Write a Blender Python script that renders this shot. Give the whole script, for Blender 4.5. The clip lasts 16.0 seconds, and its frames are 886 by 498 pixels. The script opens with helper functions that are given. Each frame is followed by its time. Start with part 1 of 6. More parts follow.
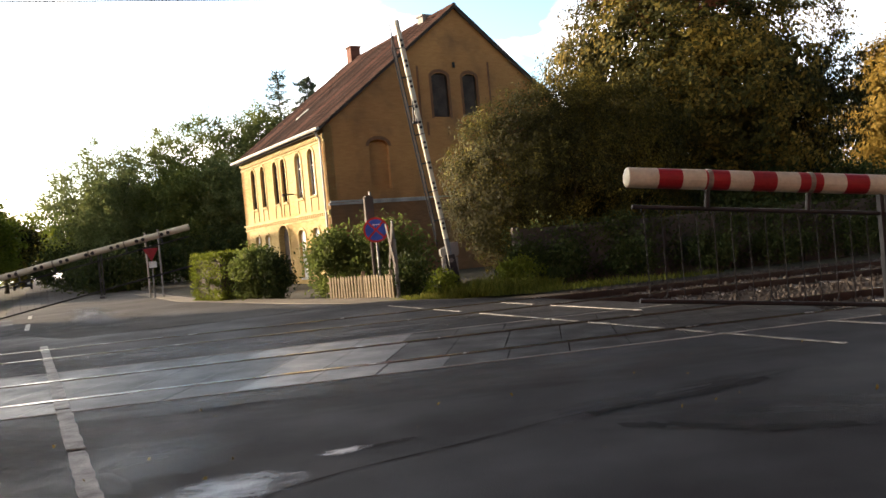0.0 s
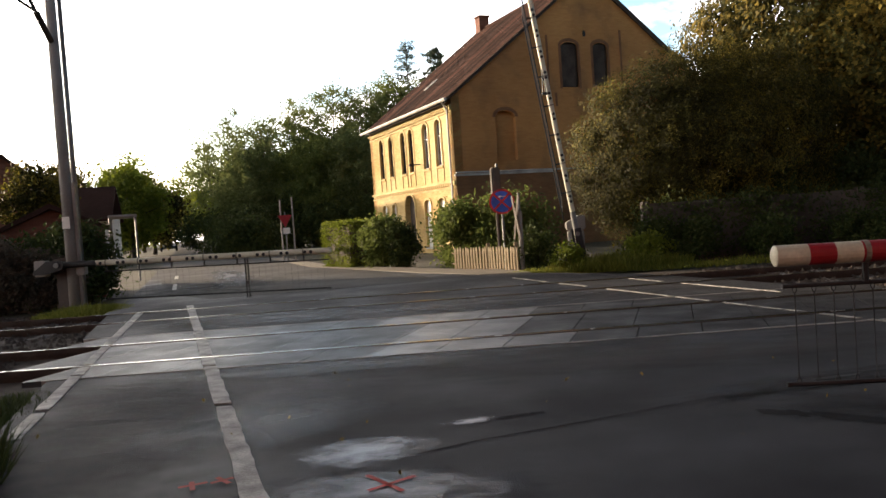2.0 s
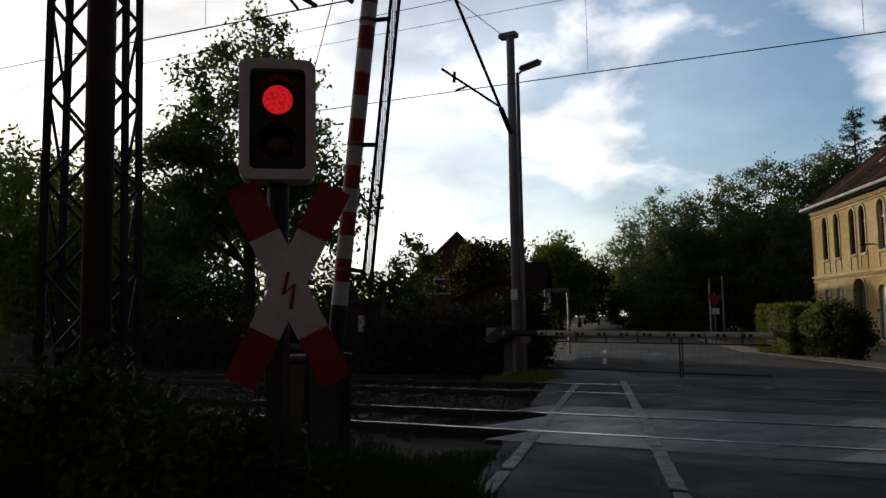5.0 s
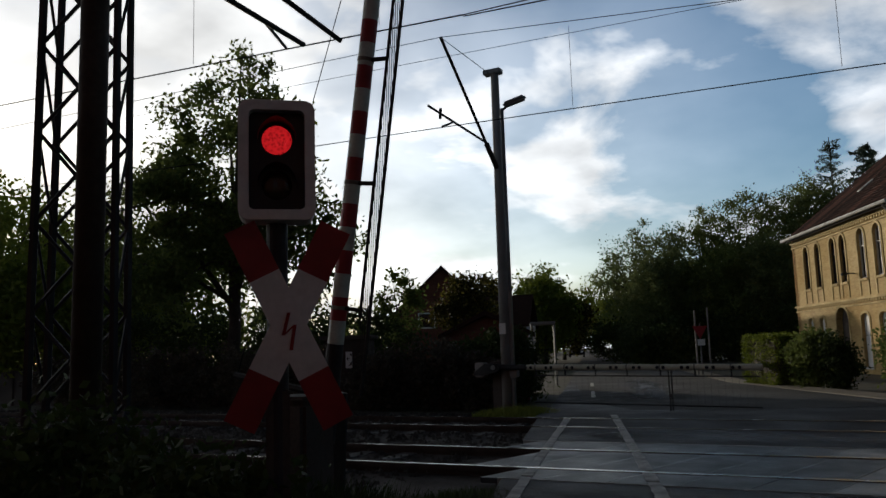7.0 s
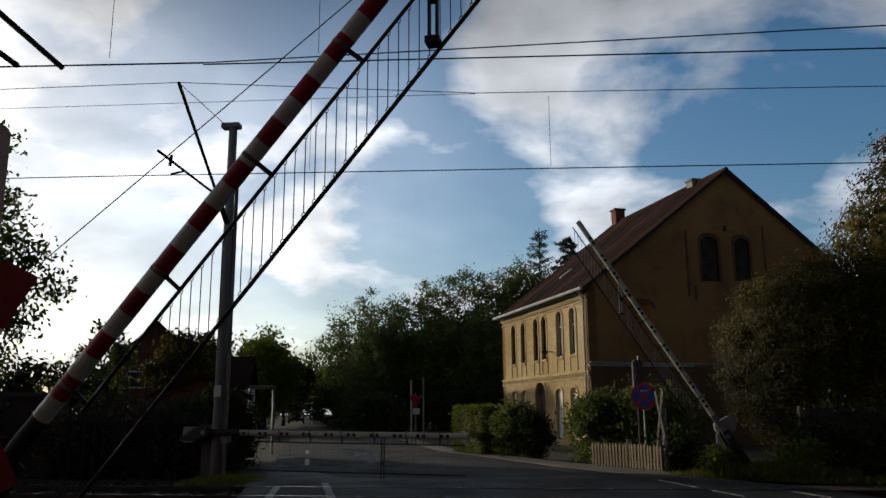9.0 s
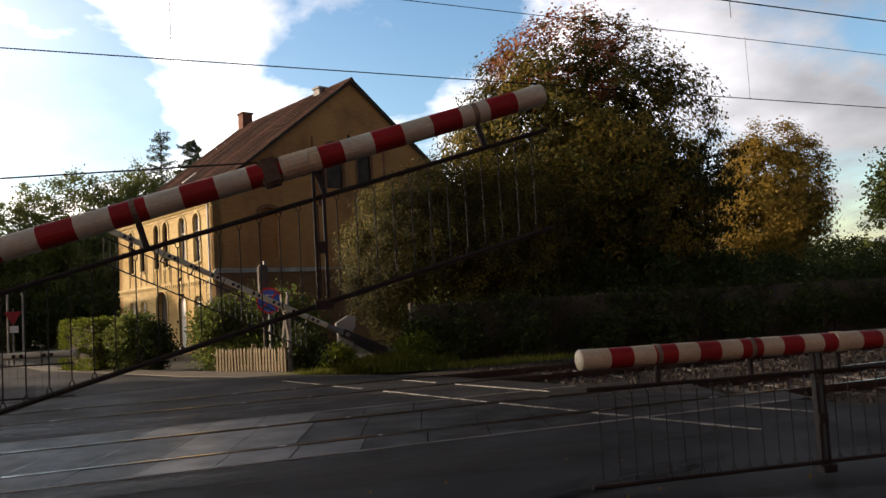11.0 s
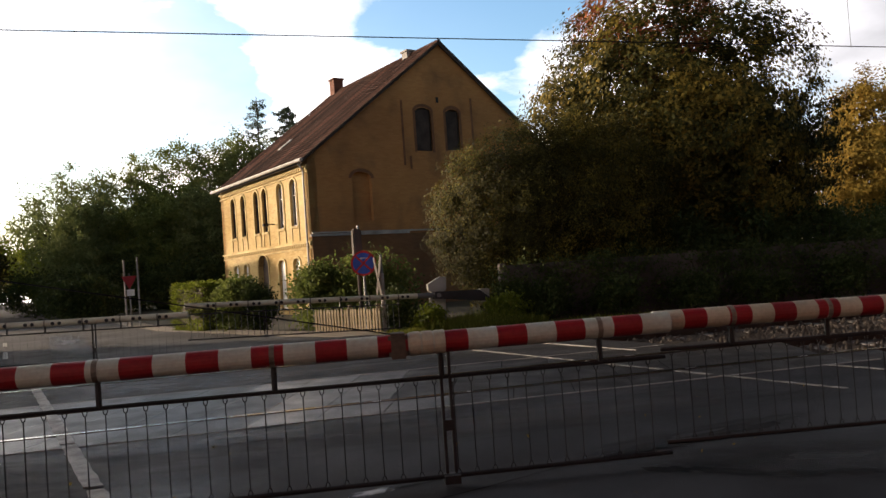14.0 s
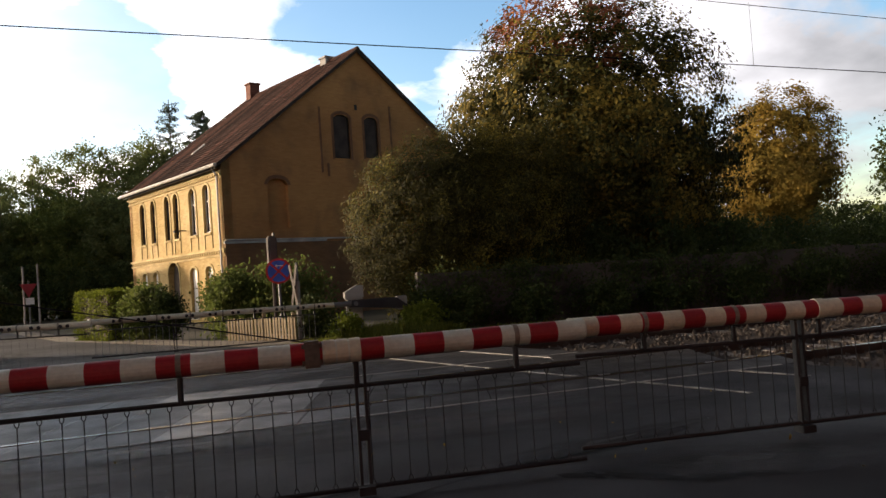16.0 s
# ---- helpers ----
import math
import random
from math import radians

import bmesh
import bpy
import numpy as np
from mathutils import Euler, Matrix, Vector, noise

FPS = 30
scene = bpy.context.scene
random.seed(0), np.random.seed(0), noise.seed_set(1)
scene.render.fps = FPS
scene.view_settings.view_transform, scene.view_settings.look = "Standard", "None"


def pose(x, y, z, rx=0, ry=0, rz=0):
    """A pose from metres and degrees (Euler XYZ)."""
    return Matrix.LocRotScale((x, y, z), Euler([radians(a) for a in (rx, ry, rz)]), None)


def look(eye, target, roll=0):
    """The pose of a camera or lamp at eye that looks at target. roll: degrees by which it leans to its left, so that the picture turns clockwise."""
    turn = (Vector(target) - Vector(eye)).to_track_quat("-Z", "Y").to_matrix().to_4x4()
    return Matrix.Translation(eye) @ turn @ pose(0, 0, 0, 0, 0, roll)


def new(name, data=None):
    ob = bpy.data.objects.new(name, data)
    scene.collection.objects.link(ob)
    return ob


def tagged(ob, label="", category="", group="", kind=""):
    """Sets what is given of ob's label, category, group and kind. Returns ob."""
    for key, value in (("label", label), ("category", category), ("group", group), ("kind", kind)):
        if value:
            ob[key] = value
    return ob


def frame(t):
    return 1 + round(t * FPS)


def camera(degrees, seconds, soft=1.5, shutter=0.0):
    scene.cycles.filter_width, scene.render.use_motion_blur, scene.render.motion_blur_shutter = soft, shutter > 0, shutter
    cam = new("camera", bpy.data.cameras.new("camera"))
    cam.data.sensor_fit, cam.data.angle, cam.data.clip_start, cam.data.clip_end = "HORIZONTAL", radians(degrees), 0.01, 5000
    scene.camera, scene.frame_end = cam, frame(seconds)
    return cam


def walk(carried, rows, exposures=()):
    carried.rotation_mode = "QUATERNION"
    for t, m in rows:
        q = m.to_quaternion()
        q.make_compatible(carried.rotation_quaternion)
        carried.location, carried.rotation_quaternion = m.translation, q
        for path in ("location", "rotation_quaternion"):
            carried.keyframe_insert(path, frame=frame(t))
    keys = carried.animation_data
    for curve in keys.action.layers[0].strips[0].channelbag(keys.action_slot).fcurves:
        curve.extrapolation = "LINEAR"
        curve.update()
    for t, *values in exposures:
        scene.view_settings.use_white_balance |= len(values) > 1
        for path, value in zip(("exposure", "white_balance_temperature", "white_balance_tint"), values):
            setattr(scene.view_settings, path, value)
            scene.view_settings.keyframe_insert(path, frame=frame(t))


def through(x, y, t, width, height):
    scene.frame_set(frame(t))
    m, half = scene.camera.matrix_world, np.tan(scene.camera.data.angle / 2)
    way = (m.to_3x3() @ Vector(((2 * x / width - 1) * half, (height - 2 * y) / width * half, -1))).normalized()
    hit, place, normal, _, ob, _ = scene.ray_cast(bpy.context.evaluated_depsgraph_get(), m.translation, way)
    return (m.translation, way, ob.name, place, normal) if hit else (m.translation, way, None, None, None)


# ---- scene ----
cam = camera(58.4, 16.0)
PATH = [
    (0, (2.278, -8.312, 1.121), (2.634, -6.344, 1.1), -5.2),
    (0.5, (2.285, -8.281, 1.118), (2.549, -6.301, 1.008), -4.3),
    (1, (2.264, -8.272, 1.129), (2.43, -6.28, 1.066), -4.5),
    (1.5, (2.208, -8.307, 1.138), (2.325, -6.312, 1.059), -4.5),
    (2, (2.217, -8.32, 1.144), (2.262, -6.322, 1.075), -4.0),
    (2.5, (2.202, -8.329, 1.156), (2.225, -6.33, 1.115), -4.4),
    (3, (2.181, -8.352, 1.165), (2.13, -6.353, 1.194), -4.7),
    (3.5, (2.113, -8.41, 1.172), (1.797, -6.438, 1.283), -3.1),
    (4, (2.073, -8.495, 1.17), (1.476, -6.593, 1.326), -2.8),
    (4.5, (2.007, -8.509, 1.157), (1.223, -6.672, 1.269), 1.5),
    (5, (1.934, -8.357, 1.173), (0.997, -6.599, 1.344), -1.0),
    (5.2, (1.959, -8.338, 1.189), (0.962, -6.618, 1.413), -1.8),
    (7.3, (1.829, -8.418, 1.199), (0.987, -6.622, 1.459), -1.7),
    (7.5, (1.809, -8.431, 1.197), (1.006, -6.618, 1.456), -1.3),
    (8, (1.761, -8.458, 1.191), (0.988, -6.632, 1.453), -0.2),
    (8.5, (1.763, -8.431, 1.205), (1.055, -6.595, 1.564), -0.9),
    (9, (1.905, -8.336, 1.195), (1.659, -6.392, 1.597), -0.3),
    (9.5, (1.98, -8.226, 1.162), (2.175, -6.268, 1.519), -3.9),
    (10, (1.986, -8.085, 1.146), (2.542, -6.174, 1.347), -4.1),
    (10.2, (1.963, -8.033, 1.151), (2.602, -6.146, 1.331), -3.0),
    (12.3, (1.935, -8.105, 1.216), (2.584, -6.215, 1.305), -3.6),
    (12.5, (1.934, -8.132, 1.216), (2.543, -6.228, 1.293), -3.0),
    (13, (1.929, -8.218, 1.214), (2.394, -6.274, 1.266), -3.6),
    (13.5, (1.942, -8.285, 1.223), (2.379, -6.334, 1.298), -3.9),
    (14, (1.939, -8.337, 1.218), (2.369, -6.384, 1.271), -4.1),
    (14.5, (1.952, -8.343, 1.215), (2.5, -6.42, 1.271), -2.9),
    (15, (1.968, -8.321, 1.213), (2.547, -6.409, 1.31), -3.4),
    (15.5, (1.96, -8.3, 1.211), (2.585, -6.402, 1.279), -3.8),
    (16, (1.961, -8.275, 1.205), (2.591, -6.378, 1.266), -3.9),
]
EXPOSURES = [(0, 1.25, 7500, 18), (1.0, 1.38, 7500, 18), (1.5, 1.22, 7500, 18), (2.0, 0.95, 7500, 18), (2.7, 0.52, 7300, 18), (3.1, -0.02, 6900, 16), (3.5, -0.75, 6500, 14), (5.0, -1.2, 6250, 12), (8.0, -1.42, 6150, 10), (9.0, -1.3, 6200, 12), (9.5, -0.97, 6650, 18), (10.0, -0.4, 7150, 20), (10.3, -0.2, 7300, 20), (12.3, 0.45, 7600, 20), (14.5, 0.36, 7500, 20), (16.0, 0.36, 7500, 20)]
walk(cam, [(t, look(eye, target, roll)) for t, eye, target, roll in PATH], EXPOSURES)



# ---- sky, sun ----
SUN = Vector((-0.818, 0.553, 0.160)).normalized()


def sky():
    w = bpy.data.worlds.new("evening_sky")
    scene.world = w
    w.use_nodes = True
    n, l = w.node_tree.nodes, w.node_tree.links
    n.clear()
    out = n.new("ShaderNodeOutputWorld")
    bg = n.new("ShaderNodeBackground")
    st = n.new("ShaderNodeTexSky")
    st.sky_type, st.sun_disc = "NISHITA", False
    st.sun_elevation = math.asin(SUN.z)
    st.sun_rotation = math.atan2(SUN.x, SUN.y)
    st.air_density, st.dust_density, st.ozone_density = 1.0, 0.8, 2.2
    # broken cloud over the blue, drawn out flat towards the horizon
    tc = n.new("ShaderNodeTexCoord")
    sep = n.new("ShaderNodeSeparateXYZ")
    l.new(tc.outputs["Generated"], sep.inputs[0])
    add = n.new("ShaderNodeMath"); add.operation = "ADD"; add.inputs[1].default_value = 0.32
    l.new(sep.outputs["Z"], add.inputs[0])
    comb = n.new("ShaderNodeCombineXYZ")
    for k, ax in enumerate("XY"):
        dv = n.new("ShaderNodeMath"); dv.operation = "DIVIDE"
        l.new(sep.outputs[ax], dv.inputs[0]); l.new(add.outputs[0], dv.inputs[1])
        l.new(dv.outputs[0], comb.inputs[k])
    no = n.new("ShaderNodeTexNoise")
    no.inputs["Scale"].default_value, no.inputs["Detail"].default_value, no.inputs["Roughness"].default_value = 2.0, 11.0, 0.55
    no.inputs["Distortion"].default_value = 0.25
    mp = n.new("ShaderNodeMapping")
    mp.inputs["Location"].default_value = CLOUD_AT
    l.new(comb.outputs[0], mp.inputs[0]); l.new(mp.outputs[0], no.inputs["Vector"])
    ramp = n.new("ShaderNodeValToRGB")
    ramp.color_ramp.elements[0].position, ramp.color_ramp.elements[1].position = 0.37, 0.50
    cover = no.outputs["Fac"]
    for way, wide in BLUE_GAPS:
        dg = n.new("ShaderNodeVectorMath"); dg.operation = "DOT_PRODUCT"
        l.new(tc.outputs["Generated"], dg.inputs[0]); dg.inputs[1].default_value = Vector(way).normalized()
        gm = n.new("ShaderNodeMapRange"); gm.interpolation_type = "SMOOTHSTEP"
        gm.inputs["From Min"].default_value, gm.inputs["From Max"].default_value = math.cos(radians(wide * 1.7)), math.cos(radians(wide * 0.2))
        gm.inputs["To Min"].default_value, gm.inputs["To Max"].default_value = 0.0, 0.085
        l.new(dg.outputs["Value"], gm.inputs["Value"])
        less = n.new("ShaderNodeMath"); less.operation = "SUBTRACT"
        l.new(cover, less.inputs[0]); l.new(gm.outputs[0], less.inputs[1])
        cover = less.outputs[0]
    l.new(cover, ramp.inputs[0])
    # clouds are brighter towards the low sun
    dot = n.new("ShaderNodeVectorMath"); dot.operation = "DOT_PRODUCT"
    l.new(tc.outputs["Generated"], dot.inputs[0]); dot.inputs[1].default_value = SUN
    glow = n.new("ShaderNodeMapRange")
    glow.inputs["From Min"].default_value, glow.inputs["From Max"].default_value = -0.38, 1.0
    glow.inputs["To Min"].default_value, glow.inputs["To Max"].default_value = 0.9, 32.0
    l.new(dot.outputs["Value"], glow.inputs["Value"])
    tint = n.new("ShaderNodeMix"); tint.data_type = "RGBA"
    tint.inputs["A"].default_value, tint.inputs["B"].default_value = (0.82, 0.90, 1.0, 1), (1.0, 0.97, 0.90, 1)
    gl2 = n.new("ShaderNodeMapRange"); l.new(dot.outputs["Value"], gl2.inputs["Value"])
    l.new(gl2.outputs[0], tint.inputs["Factor"])
    # and dimmer overhead, to lessen the light on the ground
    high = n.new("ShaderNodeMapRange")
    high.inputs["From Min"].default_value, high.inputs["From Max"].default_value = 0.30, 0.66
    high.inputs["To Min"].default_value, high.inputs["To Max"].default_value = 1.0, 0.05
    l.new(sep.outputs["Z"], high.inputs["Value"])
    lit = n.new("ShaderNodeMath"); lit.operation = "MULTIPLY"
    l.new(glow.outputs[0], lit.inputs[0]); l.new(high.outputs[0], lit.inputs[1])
    # grey undersides and bright heads within the clouds
    sh = n.new("ShaderNodeTexNoise")
    sh.inputs["Scale"].default_value, sh.inputs["Detail"].default_value = 3.1, 6.0
    l.new(mp.outputs[0], sh.inputs["Vector"])
    shr = n.new("ShaderNodeMapRange")
    shr.inputs["From Min"].default_value, shr.inputs["From Max"].default_value = 0.36, 0.64
    shr.inputs["To Min"].default_value, shr.inputs["To Max"].default_value = 0.62, 1.15
    l.new(sh.outputs["Fac"], shr.inputs["Value"])
    lit2 = n.new("ShaderNodeMath"); lit2.operation = "MULTIPLY"
    l.new(lit.outputs[0], lit2.inputs[0]); l.new(shr.outputs[0], lit2.inputs[1])
    lit = lit2
    cl = n.new("ShaderNodeVectorMath"); cl.operation = "SCALE"
    l.new(tint.outputs["Result"], cl.inputs[0]); l.new(lit.outputs[0], cl.inputs["Scale"])
    # thin bright veil low over the sun's quarter
    veil = n.new("ShaderNodeMath"); veil.operation = "POWER"; veil.inputs[1].default_value = 4.0
    l.new(gl2.outputs[0], veil.inputs[0])
    vm = n.new("ShaderNodeMath"); vm.operation = "MULTIPLY"; vm.inputs[1].default_value = 0.75
    l.new(veil.outputs[0], vm.inputs[0])
    mx = n.new("ShaderNodeMath"); mx.operation = "MAXIMUM"
    l.new(ramp.outputs["Color"], mx.inputs[0]); l.new(vm.outputs[0], mx.inputs[1])
    fac = n.new("ShaderNodeMath"); fac.operation = "MULTIPLY"; fac.inputs[1].default_value = 0.92
    l.new(mx.outputs[0], fac.inputs[0])
    mix = n.new("ShaderNodeMix"); mix.data_type = "RGBA"
    l.new(fac.outputs[0], mix.inputs["Factor"])
    sat = n.new("ShaderNodeHueSaturation"); sat.inputs["Saturation"].default_value = 1.2; sat.inputs["Value"].default_value = 2.4
    l.new(st.outputs[0], sat.inputs["Color"])
    l.new(sat.outputs[0], mix.inputs["A"]); l.new(cl.outputs[0], mix.inputs["B"])
    # the whole sky is dimmed towards the zenith to keep the road dark
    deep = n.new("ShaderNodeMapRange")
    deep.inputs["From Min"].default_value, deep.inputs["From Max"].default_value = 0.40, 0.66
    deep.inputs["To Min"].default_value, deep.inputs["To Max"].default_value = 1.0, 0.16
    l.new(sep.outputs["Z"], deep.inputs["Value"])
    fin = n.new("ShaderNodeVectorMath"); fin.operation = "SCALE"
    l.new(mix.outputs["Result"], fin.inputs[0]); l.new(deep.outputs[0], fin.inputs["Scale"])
    l.new(fin.outputs[0], bg.inputs["Color"])
    bg.inputs["Strength"].default_value = SKY
    l.new(bg.outputs[0], out.inputs[0])


# openings in the cloud: the way to each and its half width in degrees
BLUE_GAPS = [
    ((0.223, 0.911, 0.347), 8.0),
    ((-0.110, 0.964, 0.243), 7.0),
    ((-0.470, 0.822, 0.323), 7.0),
    ((0.109, 0.880, 0.462), 4.5),
    ((-0.255, 0.949, 0.185), 7.0),
    ((-0.105, 0.963, 0.250), 4.5),
    ((-0.081, 0.966, 0.246), 4.0),
    ((-0.137, 0.891, 0.433), 4.0),
    # unseen opening overhead, added to make the light on the road bluer
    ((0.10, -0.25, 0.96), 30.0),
]
CLOUD_AT = (0.3, 1.7, 0.0)
SKY = 0.125
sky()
sun = new("sun", bpy.data.lights.new("sun", "SUN"))
sun.data.energy, sun.data.angle, sun.data.color = 5.0, radians(0.6), (1.0, 0.86, 0.66)
sun.matrix_world = look((0, 0, 30), Vector((0, 0, 30)) - SUN)


# ---- materials ----
def mat(name, colour, rough=0.7, vary=0.25, grain=30.0, patch=1.5, bump=0.2, metal=0.0, second=None, spec=0.4, wet=None):
    m = bpy.data.materials.new(name)
    m.use_nodes = True
    n, l = m.node_tree.nodes, m.node_tree.links
    b = n["Principled BSDF"]
    b.inputs["Metallic"].default_value, b.inputs["Specular IOR Level"].default_value = metal, spec
    tc = n.new("ShaderNodeTexCoord")
    fine = n.new("ShaderNodeTexNoise"); fine.inputs["Scale"].default_value = grain; fine.inputs["Detail"].default_value = 6
    big = n.new("ShaderNodeTexNoise"); big.inputs["Scale"].default_value = patch; big.inputs["Detail"].default_value = 5
    for t in (fine, big):
        l.new(tc.outputs["Object"], t.inputs["Vector"])
    s = second or tuple(c * 0.55 for c in colour)
    r = n.new("ShaderNodeMix"); r.data_type = "RGBA"
    r.inputs["A"].default_value, r.inputs["B"].default_value = (*colour, 1), (*s, 1)
    ra = n.new("ShaderNodeMapRange"); ra.inputs["From Min"].default_value, ra.inputs["From Max"].default_value = 0.35, 0.72
    l.new(big.outputs["Fac"], ra.inputs["Value"]); l.new(ra.outputs[0], r.inputs["Factor"])
    hv = n.new("ShaderNodeHueSaturation")
    ma = n.new("ShaderNodeMapRange")
    ma.inputs["To Min"].default_value, ma.inputs["To Max"].default_value = 1 - vary * 1.6, 1 + vary * 1.6
    l.new(fine.outputs["Fac"], ma.inputs["Value"]); l.new(ma.outputs[0], hv.inputs["Value"])
    l.new(r.outputs["Result"], hv.inputs["Color"]); l.new(hv.outputs[0], b.inputs["Base Color"])
    rr = n.new("ShaderNodeMapRange")
    lo, hi = wet if wet else (max(0.05, rough - 0.12), min(1, rough + 0.12))
    rr.inputs["From Min"].default_value, rr.inputs["From Max"].default_value = 0.3, 0.7
    rr.inputs["To Min"].default_value, rr.inputs["To Max"].default_value = lo, hi
    l.new(big.outputs["Fac"], rr.inputs["Value"]); l.new(rr.outputs[0], b.inputs["Roughness"])
    if bump:
        bp = n.new("ShaderNodeBump"); bp.inputs["Strength"].default_value = bump; bp.inputs["Distance"].default_value = 0.01
        l.new(fine.outputs["Fac"], bp.inputs["Height"]); l.new(bp.outputs[0], b.inputs["Normal"])
    return m


def leaf_mat(name, a, b, c, through=0.35, spread=1.0):
    m = bpy.data.materials.new(name)
    m.use_nodes = True
    n, l = m.node_tree.nodes, m.node_tree.links
    n.clear()
    out = n.new("ShaderNodeOutputMaterial")
    geo = n.new("ShaderNodeNewGeometry")
    tc = n.new("ShaderNodeTexCoord")
    big = n.new("ShaderNodeTexNoise"); big.inputs["Scale"].default_value = 0.35
    l.new(tc.outputs["Object"], big.inputs["Vector"])
    add = n.new("ShaderNodeMath"); add.operation = "MULTIPLY_ADD"; add.inputs[1].default_value = 0.55 * spread
    l.new(geo.outputs["Random Per Island"], add.inputs[0])
    sub = n.new("ShaderNodeMapRange")
    sub.inputs["From Min"].default_value, sub.inputs["From Max"].default_value = 0.35, 0.65
    sub.inputs["To Min"].default_value, sub.inputs["To Max"].default_value = 0.0, 0.45
    l.new(big.outputs["Fac"], sub.inputs["Value"]); l.new(sub.outputs[0], add.inputs[2])
    ramp = n.new("ShaderNodeValToRGB")
    e = ramp.color_ramp.elements
    e[0].color, e[1].color = (*a, 1), (*c, 1)
    mid = e.new(0.5); mid.color = (*b, 1)
    l.new(add.outputs[0], ramp.inputs[0])
    d = n.new("ShaderNodeBsdfPrincipled"); d.inputs["Roughness"].default_value = 0.65
    d.inputs["Specular IOR Level"].default_value = 0.12
    t = n.new("ShaderNodeBsdfTranslucent")
    mix = n.new("ShaderNodeMixShader"); mix.inputs[0].default_value = through
    l.new(ramp.outputs[0], d.inputs["Base Color"]); l.new(ramp.outputs[0], t.inputs["Color"])
    l.new(d.outputs[0], mix.inputs[1]); l.new(t.outputs[0], mix.inputs[2]); l.new(mix.outputs[0], out.inputs[0])
    return m


def brick_mat(name, c1, c2, mortar, stain, odd=(0.72, 0.66, 0.60), worn=0.7):
    m = mat(name, c1, 0.85, 0.2, 40, 0.35, 0.25, second=c2)
    n, l = m.node_tree.nodes, m.node_tree.links
    tc = n.new("ShaderNodeTexCoord")
    # courses run along the object's own x or y, upright in z
    sep = n.new("ShaderNodeSeparateXYZ"); l.new(tc.outputs["Object"], sep.inputs[0])
    ad = n.new("ShaderNodeMath"); ad.operation = "ADD"
    l.new(sep.outputs["X"], ad.inputs[0]); l.new(sep.outputs["Y"], ad.inputs[1])
    cb = n.new("ShaderNodeCombineXYZ"); l.new(ad.outputs[0], cb.inputs[0]); l.new(sep.outputs["Z"], cb.inputs[1])
    br = n.new("ShaderNodeTexBrick")
    br.inputs["Scale"].default_value = 1.0
    br.inputs["Brick Width"].default_value, br.inputs["Row Height"].default_value = 0.25, 0.075
    br.inputs["Mortar Size"].default_value = 0.008
    l.new(cb.outputs[0], br.inputs["Vector"])
    base = n["Principled BSDF"].inputs["Base Color"]
    src = base.links[0].from_socket
    br.inputs["Color1"].default_value, br.inputs["Color2"].default_value = (1.0, 1.0, 1.0, 1), (*odd, 1)
    br.inputs["Mortar"].default_value = (*mortar, 1)
    mul = n.new("ShaderNodeMix"); mul.data_type, mul.blend_type = "RGBA", "MULTIPLY"
    mul.inputs["Factor"].default_value = 1.0
    l.new(src, mul.inputs["A"]); l.new(br.outputs["Color"], mul.inputs["B"])
    st = n.new("ShaderNodeTexNoise"); st.inputs["Scale"].default_value = 0.9; st.inputs["Detail"].default_value = 7
    l.new(tc.outputs["Object"], st.inputs["Vector"])
    mr = n.new("ShaderNodeMapRange"); mr.inputs["From Min"].default_value, mr.inputs["From Max"].default_value = 0.52, 0.75
    mr.inputs["To Max"].default_value = worn
    l.new(st.outputs["Fac"], mr.inputs["Value"])
    m2 = n.new("ShaderNodeMix"); m2.data_type = "RGBA"
    l.new(mr.outputs[0], m2.inputs["Factor"]); l.new(mul.outputs["Result"], m2.inputs["A"]); m2.inputs["B"].default_value = (*stain, 1)
    l.new(m2.outputs["Result"], base)
    return m


